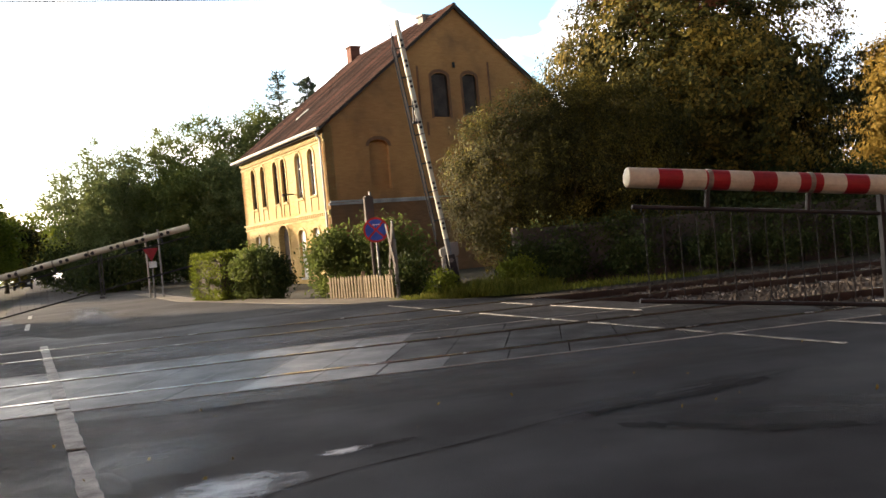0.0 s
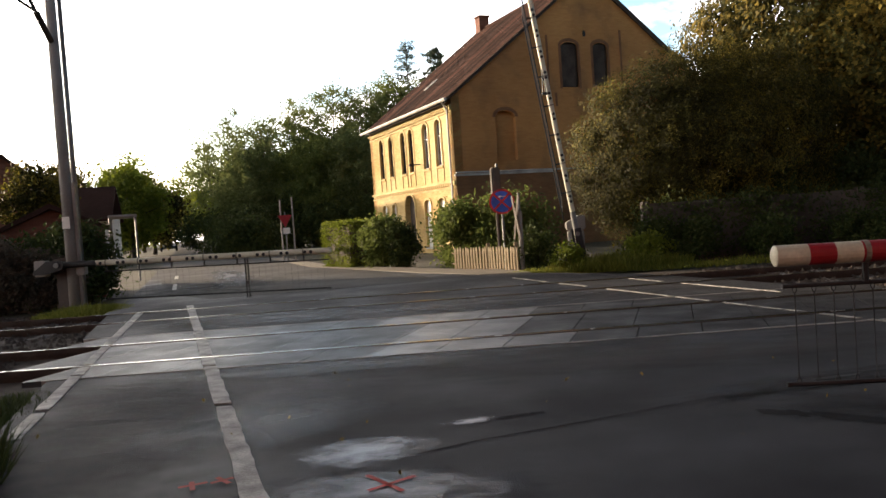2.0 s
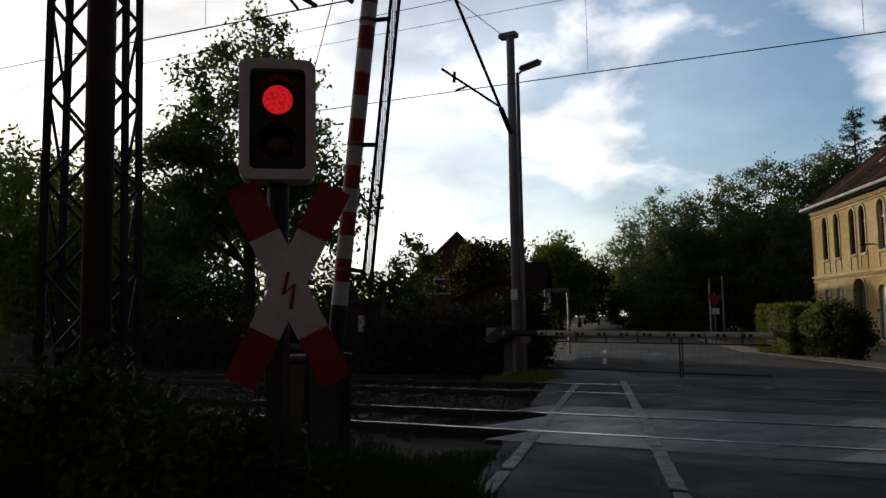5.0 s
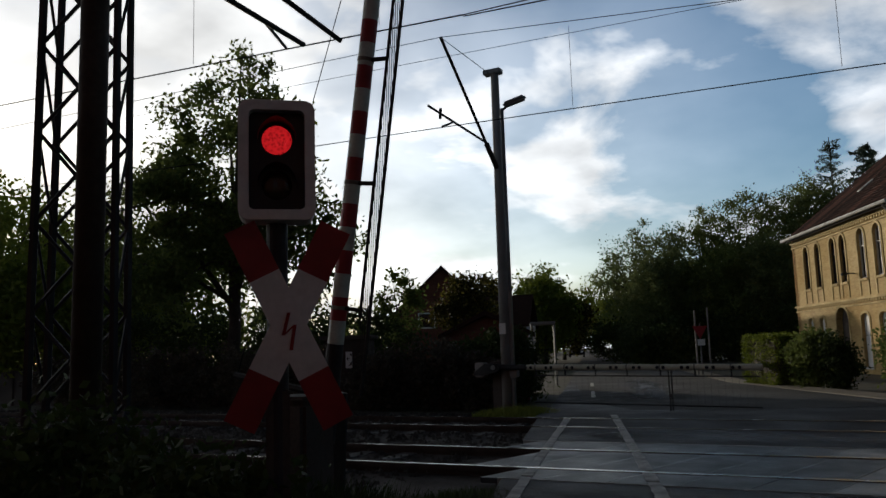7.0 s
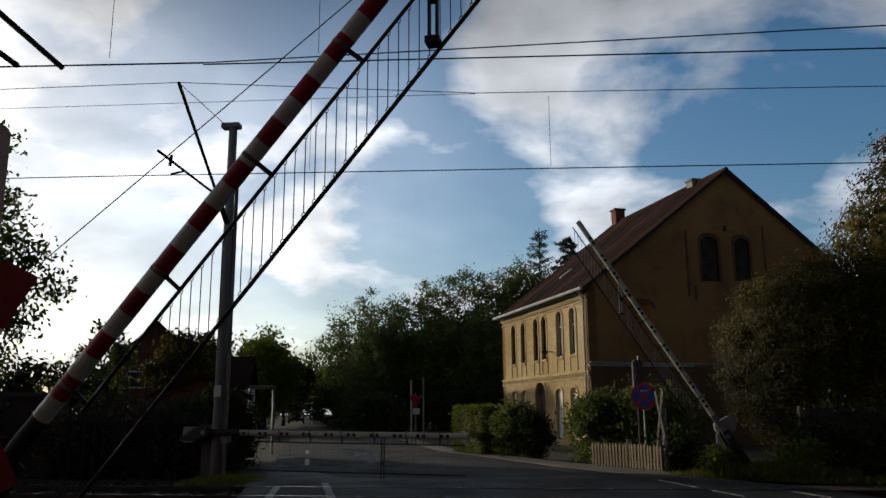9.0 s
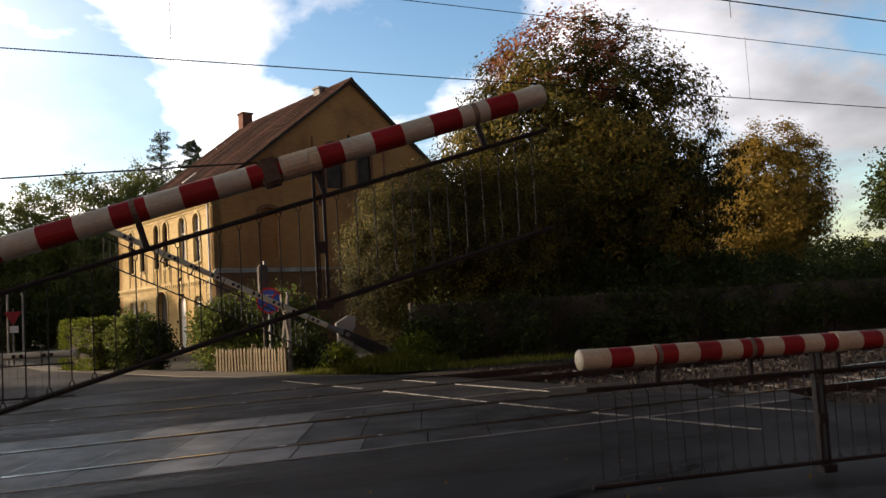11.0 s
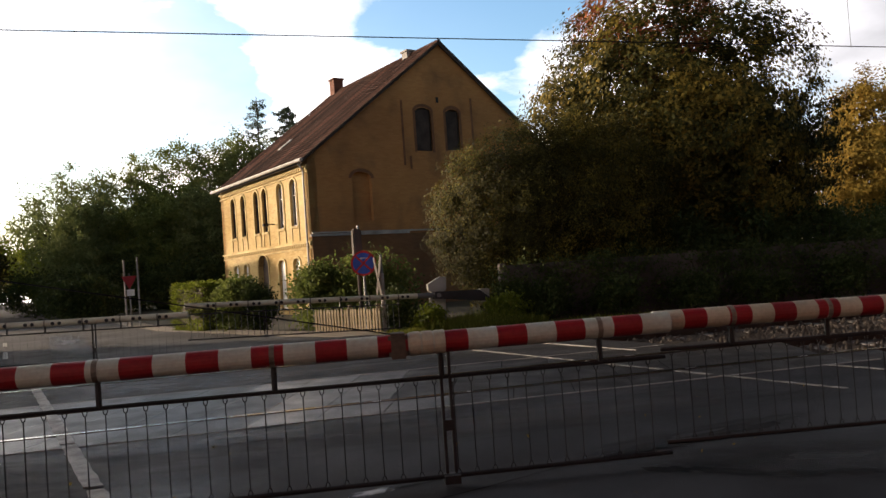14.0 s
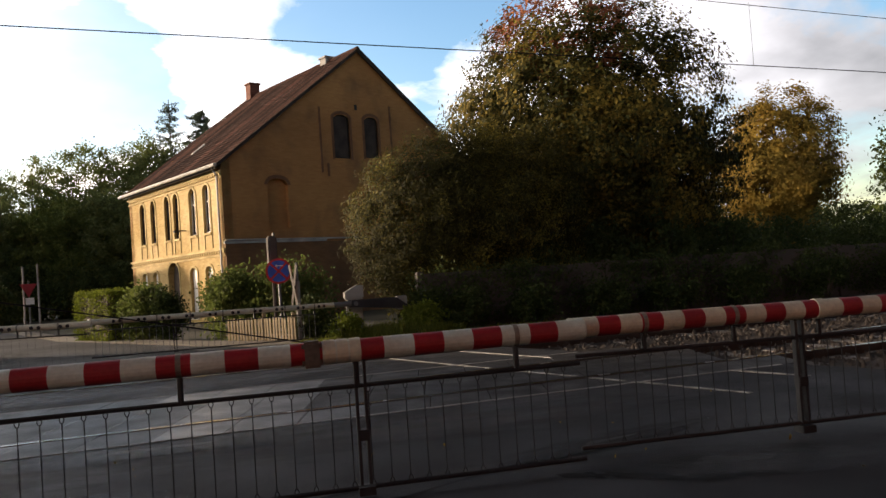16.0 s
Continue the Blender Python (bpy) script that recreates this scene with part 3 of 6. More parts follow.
def conifer(name, x, y, h, r, label, seed, category="tree", dense=1.0, blunt=0.0):
    """Whorls of long boughs with hanging twigs; blunt rounds the head."""
    t = thing(name, pose(x, y, 0), label, category)
    part("trunk", rod(B(), (0, 0, -0.1), (0, 0, h), 0.22, 0.03, 8, False), BARK, t)
    rng = np.random.default_rng(seed)
    tips = []
    whorls = int(h * 1.25)
    for k in range(whorls):
        f = 0.35 + 0.65 * k / whorls
        full = r * ((1.04 - f) / 0.69) ** 0.8 * (1 - blunt) + r * blunt * math.sqrt(max(0.05, 1 - max(0.0, f - 0.72) ** 2 / 0.09))
        for j in range(5):
            a = rng.uniform(0, 6.283)
            reach = max(0.25, full * rng.uniform(0.55, 1.12))
            s = Vector((0, 0, h * f + rng.uniform(-0.15, 0.15)))
            e = s + Vector((math.cos(a) * reach, math.sin(a) * reach, reach * rng.uniform(-0.05, 0.28)))
            part("bough", rod(B(), s, e, 0.045, 0.012, 5, False), BARK, t)
            m = max(3, int(reach * 5 * dense))
            for u in np.linspace(0.22, 1.0, m):
                p = s.lerp(e, float(u))
                tips.append((p.x, p.y, p.z - 0.10))
    part("crown", leaf_cloud("crown", tips, 0.10, int(len(tips) * 26 * dense), 0.24, NEEDLE, seed, 1.2, 0.28), None, t)
    return t


# ---- ground, road and tracks ----
def u_line(u, y):
    """x on a line parallel to the road's run."""
    return u - 0.30 * y


def strip(name, u0, u1, y0, y1, z, material, step=4.0, parent=None, wob=0.0, label="", kind=""):
    rng = random.Random(int(1000 * (u0 + y0)))
    n = max(1, int(abs(y1 - y0) / step))
    left, right = [], []
    for k in range(n + 1):
        y = y0 + (y1 - y0) * k / n
        left.append((u_line(u0, y) + rng.uniform(-wob, wob), y))
        right.append((u_line(u1, y) + rng.uniform(-wob, wob), y))
    bm = prism(B(), left + right[::-1], z - 0.05, z)
    ob = part(name, bm, material, parent, label)
    return tagged(ob, kind=kind) if kind else ob


def ground():
    bm = B()
    n = 60
    xs = [-400 + 800 * k / n for k in range(n + 1)]
    grid = [[bm.verts.new((x, y, -0.16)) for y in xs] for x in xs]
    for i in range(n):
        for j in range(n):
            bm.faces.new((grid[i][j], grid[i + 1][j], grid[i + 1][j + 1], grid[i][j + 1]))
    g = part("ground", bm, SOIL)
    tagged(g, "dark weedy soil beside the tracks", "ground", kind="structure")


def asphalt():
    road = thing("road", pose(0, 0, 0), "dark patched asphalt road over the level crossing", "road", kind="structure")
    strip("near_asphalt", -1.56, 7.6, -40, -1.38, 0.0, ASPHALT, 3, road)
    strip("middle_asphalt", -1.62, 7.6, 1.50, 3.20, 0.0, ASPHALT, 1, road)
    strip("track_infill", -1.62, 7.6, 3.365, 4.635, 0.0, ASPHALT, 1, road)
    bm = prism(B(), [(u_line(-1.7, 4.80), 4.80), (u_line(7.6, 4.80), 4.80), (5.9, 5.4), (4.6, 7.2), (3.4, 8.1), (2.2, 9.6), (1.0, 12.0), (u_line(4.5, 16), 16), (u_line(-1.4, 16), 16), (u_line(-1.5, 8), 8)], -0.05, 0.0)
    part("far_asphalt", bm, ASPHALT, road)
    strip("lane_beyond", -1.4, 4.4, 16, 190, 0.0, ASPHALT_OLD, 12, road)
    # paler surface on the bend beyond the rails, painting in its sunlit stretch
    part("sunlit_surface", prism(B(), [(-3.6, 9.2), (-1.9, 6.6), (0.6, 6.9), (2.4, 7.6), (2.0, 9.2), (0.6, 12.2), (u_line(4.2, 17), 17), (u_line(-1.1, 17), 17)], 0.0, 0.005), ASPHALT_OLD, road)
    # tar joints and cracks
    for pts, w in ((((1.96, -4.49), (2.45, -4.25), (3.06, -4.04), (3.57, -3.83), (4.16, -3.63), (4.94, -3.44)), 0.008),
                   (((3.9, -3.78), (4.2, -3.68), (4.7, -3.62), (5.3, -3.42)), 0.05),
                   (((3.95, -4.12), (4.2, -4.25), (4.55, -4.55), (5.0, -4.7)), 0.06),
                   (((2.55, -3.84), (2.70, -3.80), (2.84, -3.765)), 0.022),
                   (((-0.2, -1.9), (0.8, -2.05), (2.0, -2.0), (3.2, -1.95)), 0.008)):
        bm = B()
        rng = random.Random(len(pts) + int(w * 1000))
        for (x0, y0), (x1, y1) in zip(pts, pts[1:]):
            m = 5
            for k in range(m):
                f0, f1 = k / m, (k + 1) / m
                p = (x0 + (x1 - x0) * f0, y0 + (y1 - y0) * f0)
                q = (x0 + (x1 - x0) * f1, y0 + (y1 - y0) * f1)
                ww = w * rng.uniform(0.5, 1.4)
                v = [bm.verts.new(c) for c in ((p[0], p[1] - ww, 0.004), (q[0], q[1] - ww, 0.004), (q[0], q[1] + ww, 0.004), (p[0], p[1] + ww, 0.004))]
                bm.faces.new(v)
        part("tar_crack", bm, TAR, road, "black tar-filled crack")
    disc = bpy.data.meshes.new("stain")
    bm = B()
    bm.faces.new([bm.verts.new((x, y, 0)) for x, y in circle(1.0, 40)])
    bm.to_mesh(disc)
    bm.free()
    k = 0
    for cx, cy, rx, ry, a, m, lab in ((1.84, -4.30, 0.32, 0.22, 10, SOFT_PALE, "wet patch with its sheen painted pale"), (1.95, -4.95, 0.46, 0.24, -8, SOFT_PALE, "wet patch with its sheen painted pale"), (2.42, -3.86, 0.14, 0.06, 15, SOFT_PALE, "wet patch with its sheen painted pale"),
                               (0.25, -4.3, 0.75, 0.7, 0, SOFT_GREY, "worn stony asphalt"), (0.0, -3.3, 0.8, 0.5, 10, SOFT_GREY, "worn stony asphalt"), (0.0, -2.3, 1.3, 0.55, -10, SOFT_GREY, "worn stony asphalt"), (1.6, -5.3, 0.9, 0.5, 5, SOFT_GREY, "worn stony asphalt"),
                               (3.6, -2.2, 2.4, 0.6, -3, SOFT_GREY, "worn stony asphalt"), (0.2, 2.4, 1.6, 0.6, -8, SOFT_DARK, "dark tar stain"), (1.25, -3.5, 0.6, 0.5, 20, SOFT_DARK, "dark tar stain"), (4.9, -4.35, 0.9, 0.35, -20, SOFT_DARK, "dark tar stain"), (4.6, -3.5, 0.9, 0.18, 12, SOFT_DARK, "dark tar stain"),
                               (3.2, 2.4, 2.0, 0.6, 0, SOFT_DARK, "dark tar stain"), (1.6, -1.75, 1.6, 0.3, 0, SOFT_DARK, "dark tar stain"), (-0.9, 2.3, 0.8, 0.5, 0, SOFT_GREY, "worn stony asphalt"), (-2.6, 10.5, 1.6, 2.4, 15, SOFT_GREY, "worn stony asphalt"), (-3.4, 14.5, 0.5, 4.5, 17, SOFT_DARK, "dark tar stain")):
        st = disc.copy()
        st.materials.append(m)
        ob = part("stain", st, None, road, lab)
        ob.matrix_basis = pose(cx, cy, 0.0052 + 0.0003 * k, 0, 0, a) @ Matrix.Diagonal((rx * 1.5, ry * 1.5, 1, 1))
        k += 1
    # red survey marks: two strokes and a cross
    for p, q in (((1.01, -4.69), (1.13, -4.64)), ((1.05, -4.62), (1.09, -4.74)), ((1.15, -4.66), (1.24, -4.60)), ((1.16, -4.58), (1.24, -4.68)), ((1.88, -4.72), (2.05, -4.97)), ((1.90, -4.93), (2.10, -4.78))):
        d = Vector((q[0] - p[0], q[1] - p[1])).normalized() * 0.012
        part("survey_mark", prism(B(), [(p[0] - d.y, p[1] + d.x), (p[0] + d.y, p[1] - d.x), (q[0] + d.y, q[1] - d.x), (q[0] - d.y, q[1] + d.x)], 0.0104, 0.0114), RED_SPRAY, road, "sprayed red survey mark")


def marking(u, y0, y1, w, skew=0.0, paint=None):
    rng = random.Random(int(u * 100 + y0 * 10))
    n = max(2, int((y1 - y0) / 0.12))
    left = [(u_line(u - w / 2 + skew * (y0 + (y1 - y0) * k / n), y0 + (y1 - y0) * k / n) + rng.uniform(-0.007, 0.007), y0 + (y1 - y0) * k / n) for k in range(n + 1)]
    right = [(u_line(u + w / 2 + skew * (y0 + (y1 - y0) * k / n), y0 + (y1 - y0) * k / n) + rng.uniform(-0.007, 0.007), y0 + (y1 - y0) * k / n) for k in range(n + 1)]
    ob = part("road_marking", prism(B(), left + right[::-1], 0.003, 0.0118), paint or MARKING)
    tagged(ob, "worn white painted line on the asphalt", "road marking", "lines over the crossing")


def markings():
    for y0, y1 in ((-6.5, -3.0), (-2.9, -1.3), (-1.22, -0.80), (-0.62, 0.62), (0.82, 1.46), (1.5, 3.2), (3.4, 4.6), (4.8, 5.35)):
        marking(-0.165, y0, y1, 0.115, -0.02)
    for y0, y1 in ((-3.5, -2.78), (-2.66, -1.3), (-1.22, -0.80), (-0.62, 0.62), (0.82, 1.46), (1.5, 3.2), (3.4, 4.55)):
        marking(-1.27, y0, y1, 0.105, 0.04)
    for y0, y1 in ((-2.6, -1.35), (-1.24, -0.80), (-0.6, 0.60), (0.82, 1.46), (1.52, 3.1), (3.7, 4.55), (5.0, 6.4)):
        marking(5.74, y0, y1, 0.042, 0.0, MARKING_FAINT)
    for y0, y1 in ((-2.2, -1.4), (1.2, 3.12), (3.6, 4.5)):
        marking(6.86, y0, y1, 0.045, 0.0, MARKING_FAINT)
    for u, y0, y1 in ((-0.6, 10.0, 12.4), (-0.6, 15.0, 17.0)):
        marking(u, y0, y1, 0.10)


def rails():
    for yc in (-0.7175, 0.7175, 3.2825, 4.7175):
        rail = thing("rail", pose(0, yc, 0), "worn bright running rail set into the crossing", "rail", "running rails", "structure")
        part("rail_head", box(B(), (-120, -0.036, -0.045), (120, 0.036, 0.007), 0.0), RAIL_WEB, rail, "rusty rail head")
        part("running_band", box(B(), (-120, -0.026, 0.007), (120, 0.030, 0.0095), 0.0), RAIL, rail, "polished running band")
        bm = B()
        box(bm, (-120, -0.010, -0.13), (120, 0.010, -0.045))
        box(bm, (-120, -0.065, -0.15), (120, 0.065, -0.13))
        part("rail_web", bm, RAIL_WEB, rail, "rusty rail web and foot")


def track_bed():
    rng = np.random.default_rng(12)
    for yc in (0.0, 4.0):
        for lo, hi in ((-60, -3.0), (8.0, 60)):
            k = 0
            x = lo
            while x < hi:
                if abs(x) < 26:
                    s = part("sleeper", SLEEPER_MESH)
                    s.matrix_basis = pose(x, yc, 0)
                    tagged(s, "grey concrete sleeper lying in the ballast", "sleeper", "sleepers")
                x += 0.63
    # loose ballast, thick near the road
    for name, lo, hi in (("ballast", -24, -2.2), ("ballast", 7.3, 26)):
        count = 26000
        p = np.stack([rng.uniform(lo, hi, count), rng.uniform(-2.3, 6.4, count), rng.uniform(-0.15, -0.055, count)], 1)
        keep = np.ones(count, bool)
        for yc in (-0.7175, 0.7175, 3.2825, 4.7175):
            keep &= np.abs(p[:, 1] - yc) > 0.09
        u = p[:, 0] + 0.30 * p[:, 1]
        keep &= (u < -1.66) | (u > 7.75)
        p = p[keep]
        count = len(p)
        base = np.array([(1, 0, -0.4), (-0.5, 0.9, -0.4), (-0.5, -0.9, -0.4), (0.1, 0.1, 0.75)])
        a = rng.uniform(0, 6.283, count)
        s = rng.uniform(0.022, 0.05, count)[:, None, None]
        rot = np.zeros((count, 3, 3))
        rot[:, 0, 0], rot[:, 0, 1], rot[:, 1, 0], rot[:, 1, 1], rot[:, 2, 2] = np.cos(a), -np.sin(a), np.sin(a), np.cos(a), 1
        v = (np.einsum("nij,kj->nki", rot, base) * s * rng.uniform(0.7, 1.3, (count, 4, 1)) + p[:, None, :]).reshape(-1, 3)
        f = np.array([(0, 1, 3), (1, 2, 3), (2, 0, 3)])
        idx = (np.arange(count)[:, None, None] * 4 + f[None]).reshape(-1)
        me = bpy.data.meshes.new("ballast")
        me.vertices.add(len(v)); me.vertices.foreach_set("co", v.ravel())
        me.loops.add(len(idx)); me.loops.foreach_set("vertex_index", idx)
        me.polygons.add(len(idx) // 3); me.polygons.foreach_set("loop_start", np.arange(0, len(idx), 3))
        me.update(calc_edges=True)
        me.materials.append(BALLAST)
        tagged(new("ballast", me), "loose grey-brown ballast stones between the rails", "ballast", kind="stuff")
    for lo, hi in ((-120, -1.66), (7.7, 120)):
        sgn = -1 if hi < 0 else 1
        near, far = (hi, lo) if sgn < 0 else (lo, hi)
        pts = [(u_line(near, -2.6), -2.6), (far, -2.6), (far, 6.7), (u_line(near, 6.7), 6.7)]
        ob = part("track_bed", prism(B(), pts, -0.2, -0.10), BALLAST)
        tagged(ob, "dusty grey-brown bed of the railway tracks", "track bed", kind="structure")


def panels():
    deck = thing("crossing_deck", pose(0, 0, 0), "grey studded rubber panels between the rails", "crossing deck", kind="structure")
    rng = random.Random(9)
    for y0, y1 in ((-1.375, -0.775), (-0.620, 0.620), (0.775, 1.495)):
        x = u_line(-1.6, (y0 + y1) / 2)
        end = u_line(7.5, (y0 + y1) / 2)
        while x < end:
            w = 0.60
            bm = B()
            sk = 0.16 * (y1 - y0)
            bm = prism(bm, [(x + 0.006 - sk, y0), (x + w - 0.006 - sk, y0), (x + w - 0.006 + sk, y1), (x + 0.006 + sk, y1)], -0.05, 0.002 + rng.uniform(-0.001, 0.002))
            p = part("panel", bm, PANEL if x < 3.1 else PANEL_DULL, deck)
            # low studs in slanting rows on the worn left end
            if x < 1.6:
                bm = B()
                k = x + 0.03
                while k < x + w - 0.03:
                    v = [bm.verts.new(c) for c in ((k - sk, y0 + 0.02, 0.005), (k + 0.012 - sk, y0 + 0.02, 0.007), (k + 0.012 + sk, y1 - 0.02, 0.007), (k + sk, y1 - 0.02, 0.005))]
                    bm.faces.new(v)
                    k += 0.034
                part("ribs", bm, PANEL, deck)
            x += w
    for y in (-1.385, 1.51):
        part("edge_beam", box(B(), (u_line(-1.6, y), y - 0.018, -0.06), (u_line(7.5, y), y + 0.018, 0.007)), EDGE, deck, "worn pale edge beam")


ground()
asphalt()
markings()
rails()
SLEEPER_MESH = mesh_of(box(B(), (-0.12, -1.25, -0.2), (0.12, 1.25, -0.085), 0.02), "sleeper", SLEEPER)
track_bed()
panels()


# ---- the yellow brick house ----
HOUSE = (3.60, 22.56)
HOUSE_TURN = math.degrees(math.atan2(0.371, 0.929))  # local x runs along the gable wall, local y along the lit front


def wall_with_holes(bm, length, z0, z1, holes, put, thick=0.36):
    """A wall in u, z with openings (u0, u1, z0, z1, rise); put maps (u, depth, z) to space. rise: the arch's rise."""
    us = sorted({0.0, length, *[h[0] for h in holes], *[h[1] for h in holes]})
    for a, b in zip(us, us[1:]):
        cuts = sorted([h for h in holes if h[0] <= a + 1e-6 and h[1] >= b - 1e-6], key=lambda h: h[2])
        z = z0
        for h in cuts + [None]:
            top = h[2] if h else z1
            if top - z > 1e-4:
                block(bm, a, b, z, top, thick, put)
            if h:
                z = h[3]
    for u0, u1, a, b, rise in holes:
        if rise <= 0:
            continue
        n = 8
        for k in range(n):
            ua, ub = u0 + (u1 - u0) * k / n, u0 + (u1 - u0) * (k + 1) / n
            fa, fb = (2 * k / n - 1), (2 * (k + 1) / n - 1)
            za, zb = b - rise * (1 - math.sqrt(max(0, 1 - fa * fa))), b - rise * (1 - math.sqrt(max(0, 1 - fb * fb)))
            v = [bm.verts.new(put(u, d, z)) for d in (0, thick) for u, z in ((ua, za), (ub, zb), (ub, b), (ua, b))]
            for q in ((0, 1, 2, 3), (7, 6, 5, 4), (0, 4, 5, 1)):
                try:
                    bm.faces.new([v[i] for i in q])
                except ValueError:
                    pass


def block(bm, u0, u1, z0, z1, thick, put, d0=0.0):
    v = [bm.verts.new(put(u, d, z)) for u in (u0, u1) for d in (d0, d0 + thick) for z in (z0, z1)]
    for q in ((0, 1, 3, 2), (4, 6, 7, 5), (0, 4, 5, 1), (2, 3, 7, 6), (0, 2, 6, 4), (1, 5, 7, 3)):
        bm.faces.new([v[i] for i in q])


def house():
    h = thing("house", pose(*HOUSE, 0, 0, 0, HOUSE_TURN), "two-storey yellow brick house with a steep red tiled gable roof", "house")
    W, D, E, R = 13.1, 10.2, 6.03, 11.13
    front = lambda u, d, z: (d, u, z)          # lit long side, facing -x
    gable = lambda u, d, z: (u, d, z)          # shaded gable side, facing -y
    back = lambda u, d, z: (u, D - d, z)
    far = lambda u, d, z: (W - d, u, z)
    ups = [(1.15, 1.75), (2.50, 3.12), (4.28, 4.80), (5.25, 5.80), (6.92, 7.45), (8.22, 8.80)]
    fronth = [(a, b, 3.40, 5.28, 0.30) for a, b in ups]
    lows = [(1.20, 1.85, 0.9, 2.10, 0.2), (2.70, 3.40, 0.1, 2.10, 0.2), (4.55, 5.75, 0.1, 2.42, 0.5), (6.95, 7.50, 0.9, 2.10, 0.2), (8.25, 8.85, 0.9, 2.10, 0.2)]
    bm = B()
    wall_with_holes(bm, D, -0.2, E, fronth + lows, front)
    bmesh.ops.recalc_face_normals(bm, faces=bm.faces[:])
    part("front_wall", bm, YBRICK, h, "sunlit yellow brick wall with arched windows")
    bm = B()
    gh = [(5.13, 5.92, 6.33, 8.20, 0.16), (6.70, 7.40, 6.40, 8.20, 0.16), (1.90, 2.80, 3.43, 5.40, 0.25)]
    wall_with_holes(bm, W, -0.2, E, [gh[2]], gable)
    # the gable's triangle in upright slices, cut round its two windows
    us = sorted({W * k / 24 for k in range(25)} | {5.13, 5.92, 6.70, 7.40})
    roofz = lambda u: R - 0.15 - (R - E) * abs(u - W / 2) / (W / 2) + 0.02
    for a, b in zip(us, us[1:]):
        hole = next((g for g in gh[:2] if g[0] <= a + 1e-6 and g[1] >= b - 1e-6), None)
        for z0, z1 in ([(E, hole[2]), (hole[3], None)] if hole else [(E, None)]):
            za, zb = (z1, z1) if z1 else (max(roofz(a), z0), max(roofz(b), z0))
            v = [bm.verts.new((u, d, z)) for d in (0, 0.36) for u, z in ((a, z0), (b, z0), (b, zb), (a, za))]
            for q in ((0, 1, 2, 3), (7, 6, 5, 4), (0, 4, 5, 1), (3, 2, 6, 7)):
                bm.faces.new([v[i] for i in q])
    bmesh.ops.remove_doubles(bm, verts=bm.verts[:], dist=0.0005)
    for u0, u1, a, b, rise in gh[:2]:
        for k in range(6):
            ua, ub = u0 + (u1 - u0) * k / 6, u0 + (u1 - u0) * (k + 1) / 6
            za, zb = b - rise * (k / 3 - 1) ** 2, b - rise * ((k + 1) / 3 - 1) ** 2
            bm.faces.new([bm.verts.new((u, 0, z)) for u, z in ((ua, za), (ub, zb), (ub, b), (ua, b))])
    bmesh.ops.recalc_face_normals(bm, faces=bm.faces[:])
    part("gable_wall", bm, YBRICK_SHADED, h, "weathered brick gable wall, its shade put into the browner colour")
    bm = B()
    block(bm, 0, W, -0.2, E, 0.36, back)
    part("back_wall", bm, YBRICK_SHADED, h)
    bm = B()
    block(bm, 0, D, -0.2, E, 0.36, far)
    part("side_wall", bm, YBRICK_SHADED, h)
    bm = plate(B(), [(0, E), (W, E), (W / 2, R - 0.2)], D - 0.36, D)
    part("back_gable", bm, YBRICK_SHADED, h)
    # slab darker than the wall: dirt and the bushes' shade in one colour
    part("dirt_shade_slab", box(B(), (0.0, -0.05, -0.2), (W, 0.0, 2.86)), DARK_BRICK, h, "lower brickwork of the gable, darkened for dirt and bush shade")
    # windows of the front
    def window(u0, u1, z0, z1, put, glass, frame_m, bars=True, sill=True):
        f = B()
        t = 0.05
        block(f, u0, u0 + t, z0, z1, 0.07, put, 0.07)
        block(f, u1 - t, u1, z0, z1, 0.07, put, 0.07)
        block(f, u0 + t, u1 - t, z0, z0 + t, 0.07, put, 0.07)
        block(f, u0 + t, u1 - t, z1 - t, z1, 0.07, put, 0.07)
        if bars:
            m = (u0 + u1) / 2
            block(f, m - 0.02, m + 0.02, z0 + t, z1 - t, 0.05, put, 0.08)
            zb = z0 + (z1 - z0) * 0.66
            block(f, u0 + t, u1 - t, zb - 0.02, zb + 0.02, 0.05, put, 0.085)
        bmesh.ops.recalc_face_normals(f, faces=f.faces[:])
        w = part("window", f, frame_m, h)
        g = B()
        block(g, u0 + t * 0.9, u1 - t * 0.9, z0 + t * 0.9, z1 - t * 0.9, 0.012, put, 0.115)
        part("pane", g, glass, w)
        if sill:
            s = B()
            block(s, u0 - 0.06, u1 + 0.06, z0 - 0.09, z0, 0.22, put, -0.07)
            bmesh.ops.recalc_face_normals(s, faces=s.faces[:])
            part("sill", s, TRIM_BRICK, w)
        return w
    def surround(a, b, foot, top, rise, w=0.09, proud=0.03):
        """Raised brick legs beside an opening, closed by a round arch."""
        spring = top - rise
        for u in (a - w - 0.01, b + 0.01):
            sb = B(); block(sb, u, u + w, foot, spring, proud, front, -proud)
            bmesh.ops.recalc_face_normals(sb, faces=sb.faces[:])
            part("surround_leg", sb, TRIM_BRICK, h)
        sb = B()
        cu, half = (a + b) / 2, (b - a) / 2 + 0.01
        ring = [(math.cos(math.pi * k / 14), math.sin(math.pi * k / 14)) for k in range(15)]
        for (c0, s0), (c1, s1) in zip(ring, ring[1:]):
            v = [sb.verts.new((-d, cu + c * (half + e), spring + q * (rise + 0.01 + e))) for d in (0.0, proud + 0.004) for c, q, e in ((c0, s0, 0), (c1, s1, 0), (c1, s1, w), (c0, s0, w))]
            for q in ((0, 1, 2, 3), (4, 7, 6, 5), (0, 4, 5, 1), (3, 2, 6, 7)):
                sb.faces.new([v[i] for i in q])
        bmesh.ops.remove_doubles(sb, verts=sb.verts[:], dist=0.0005)
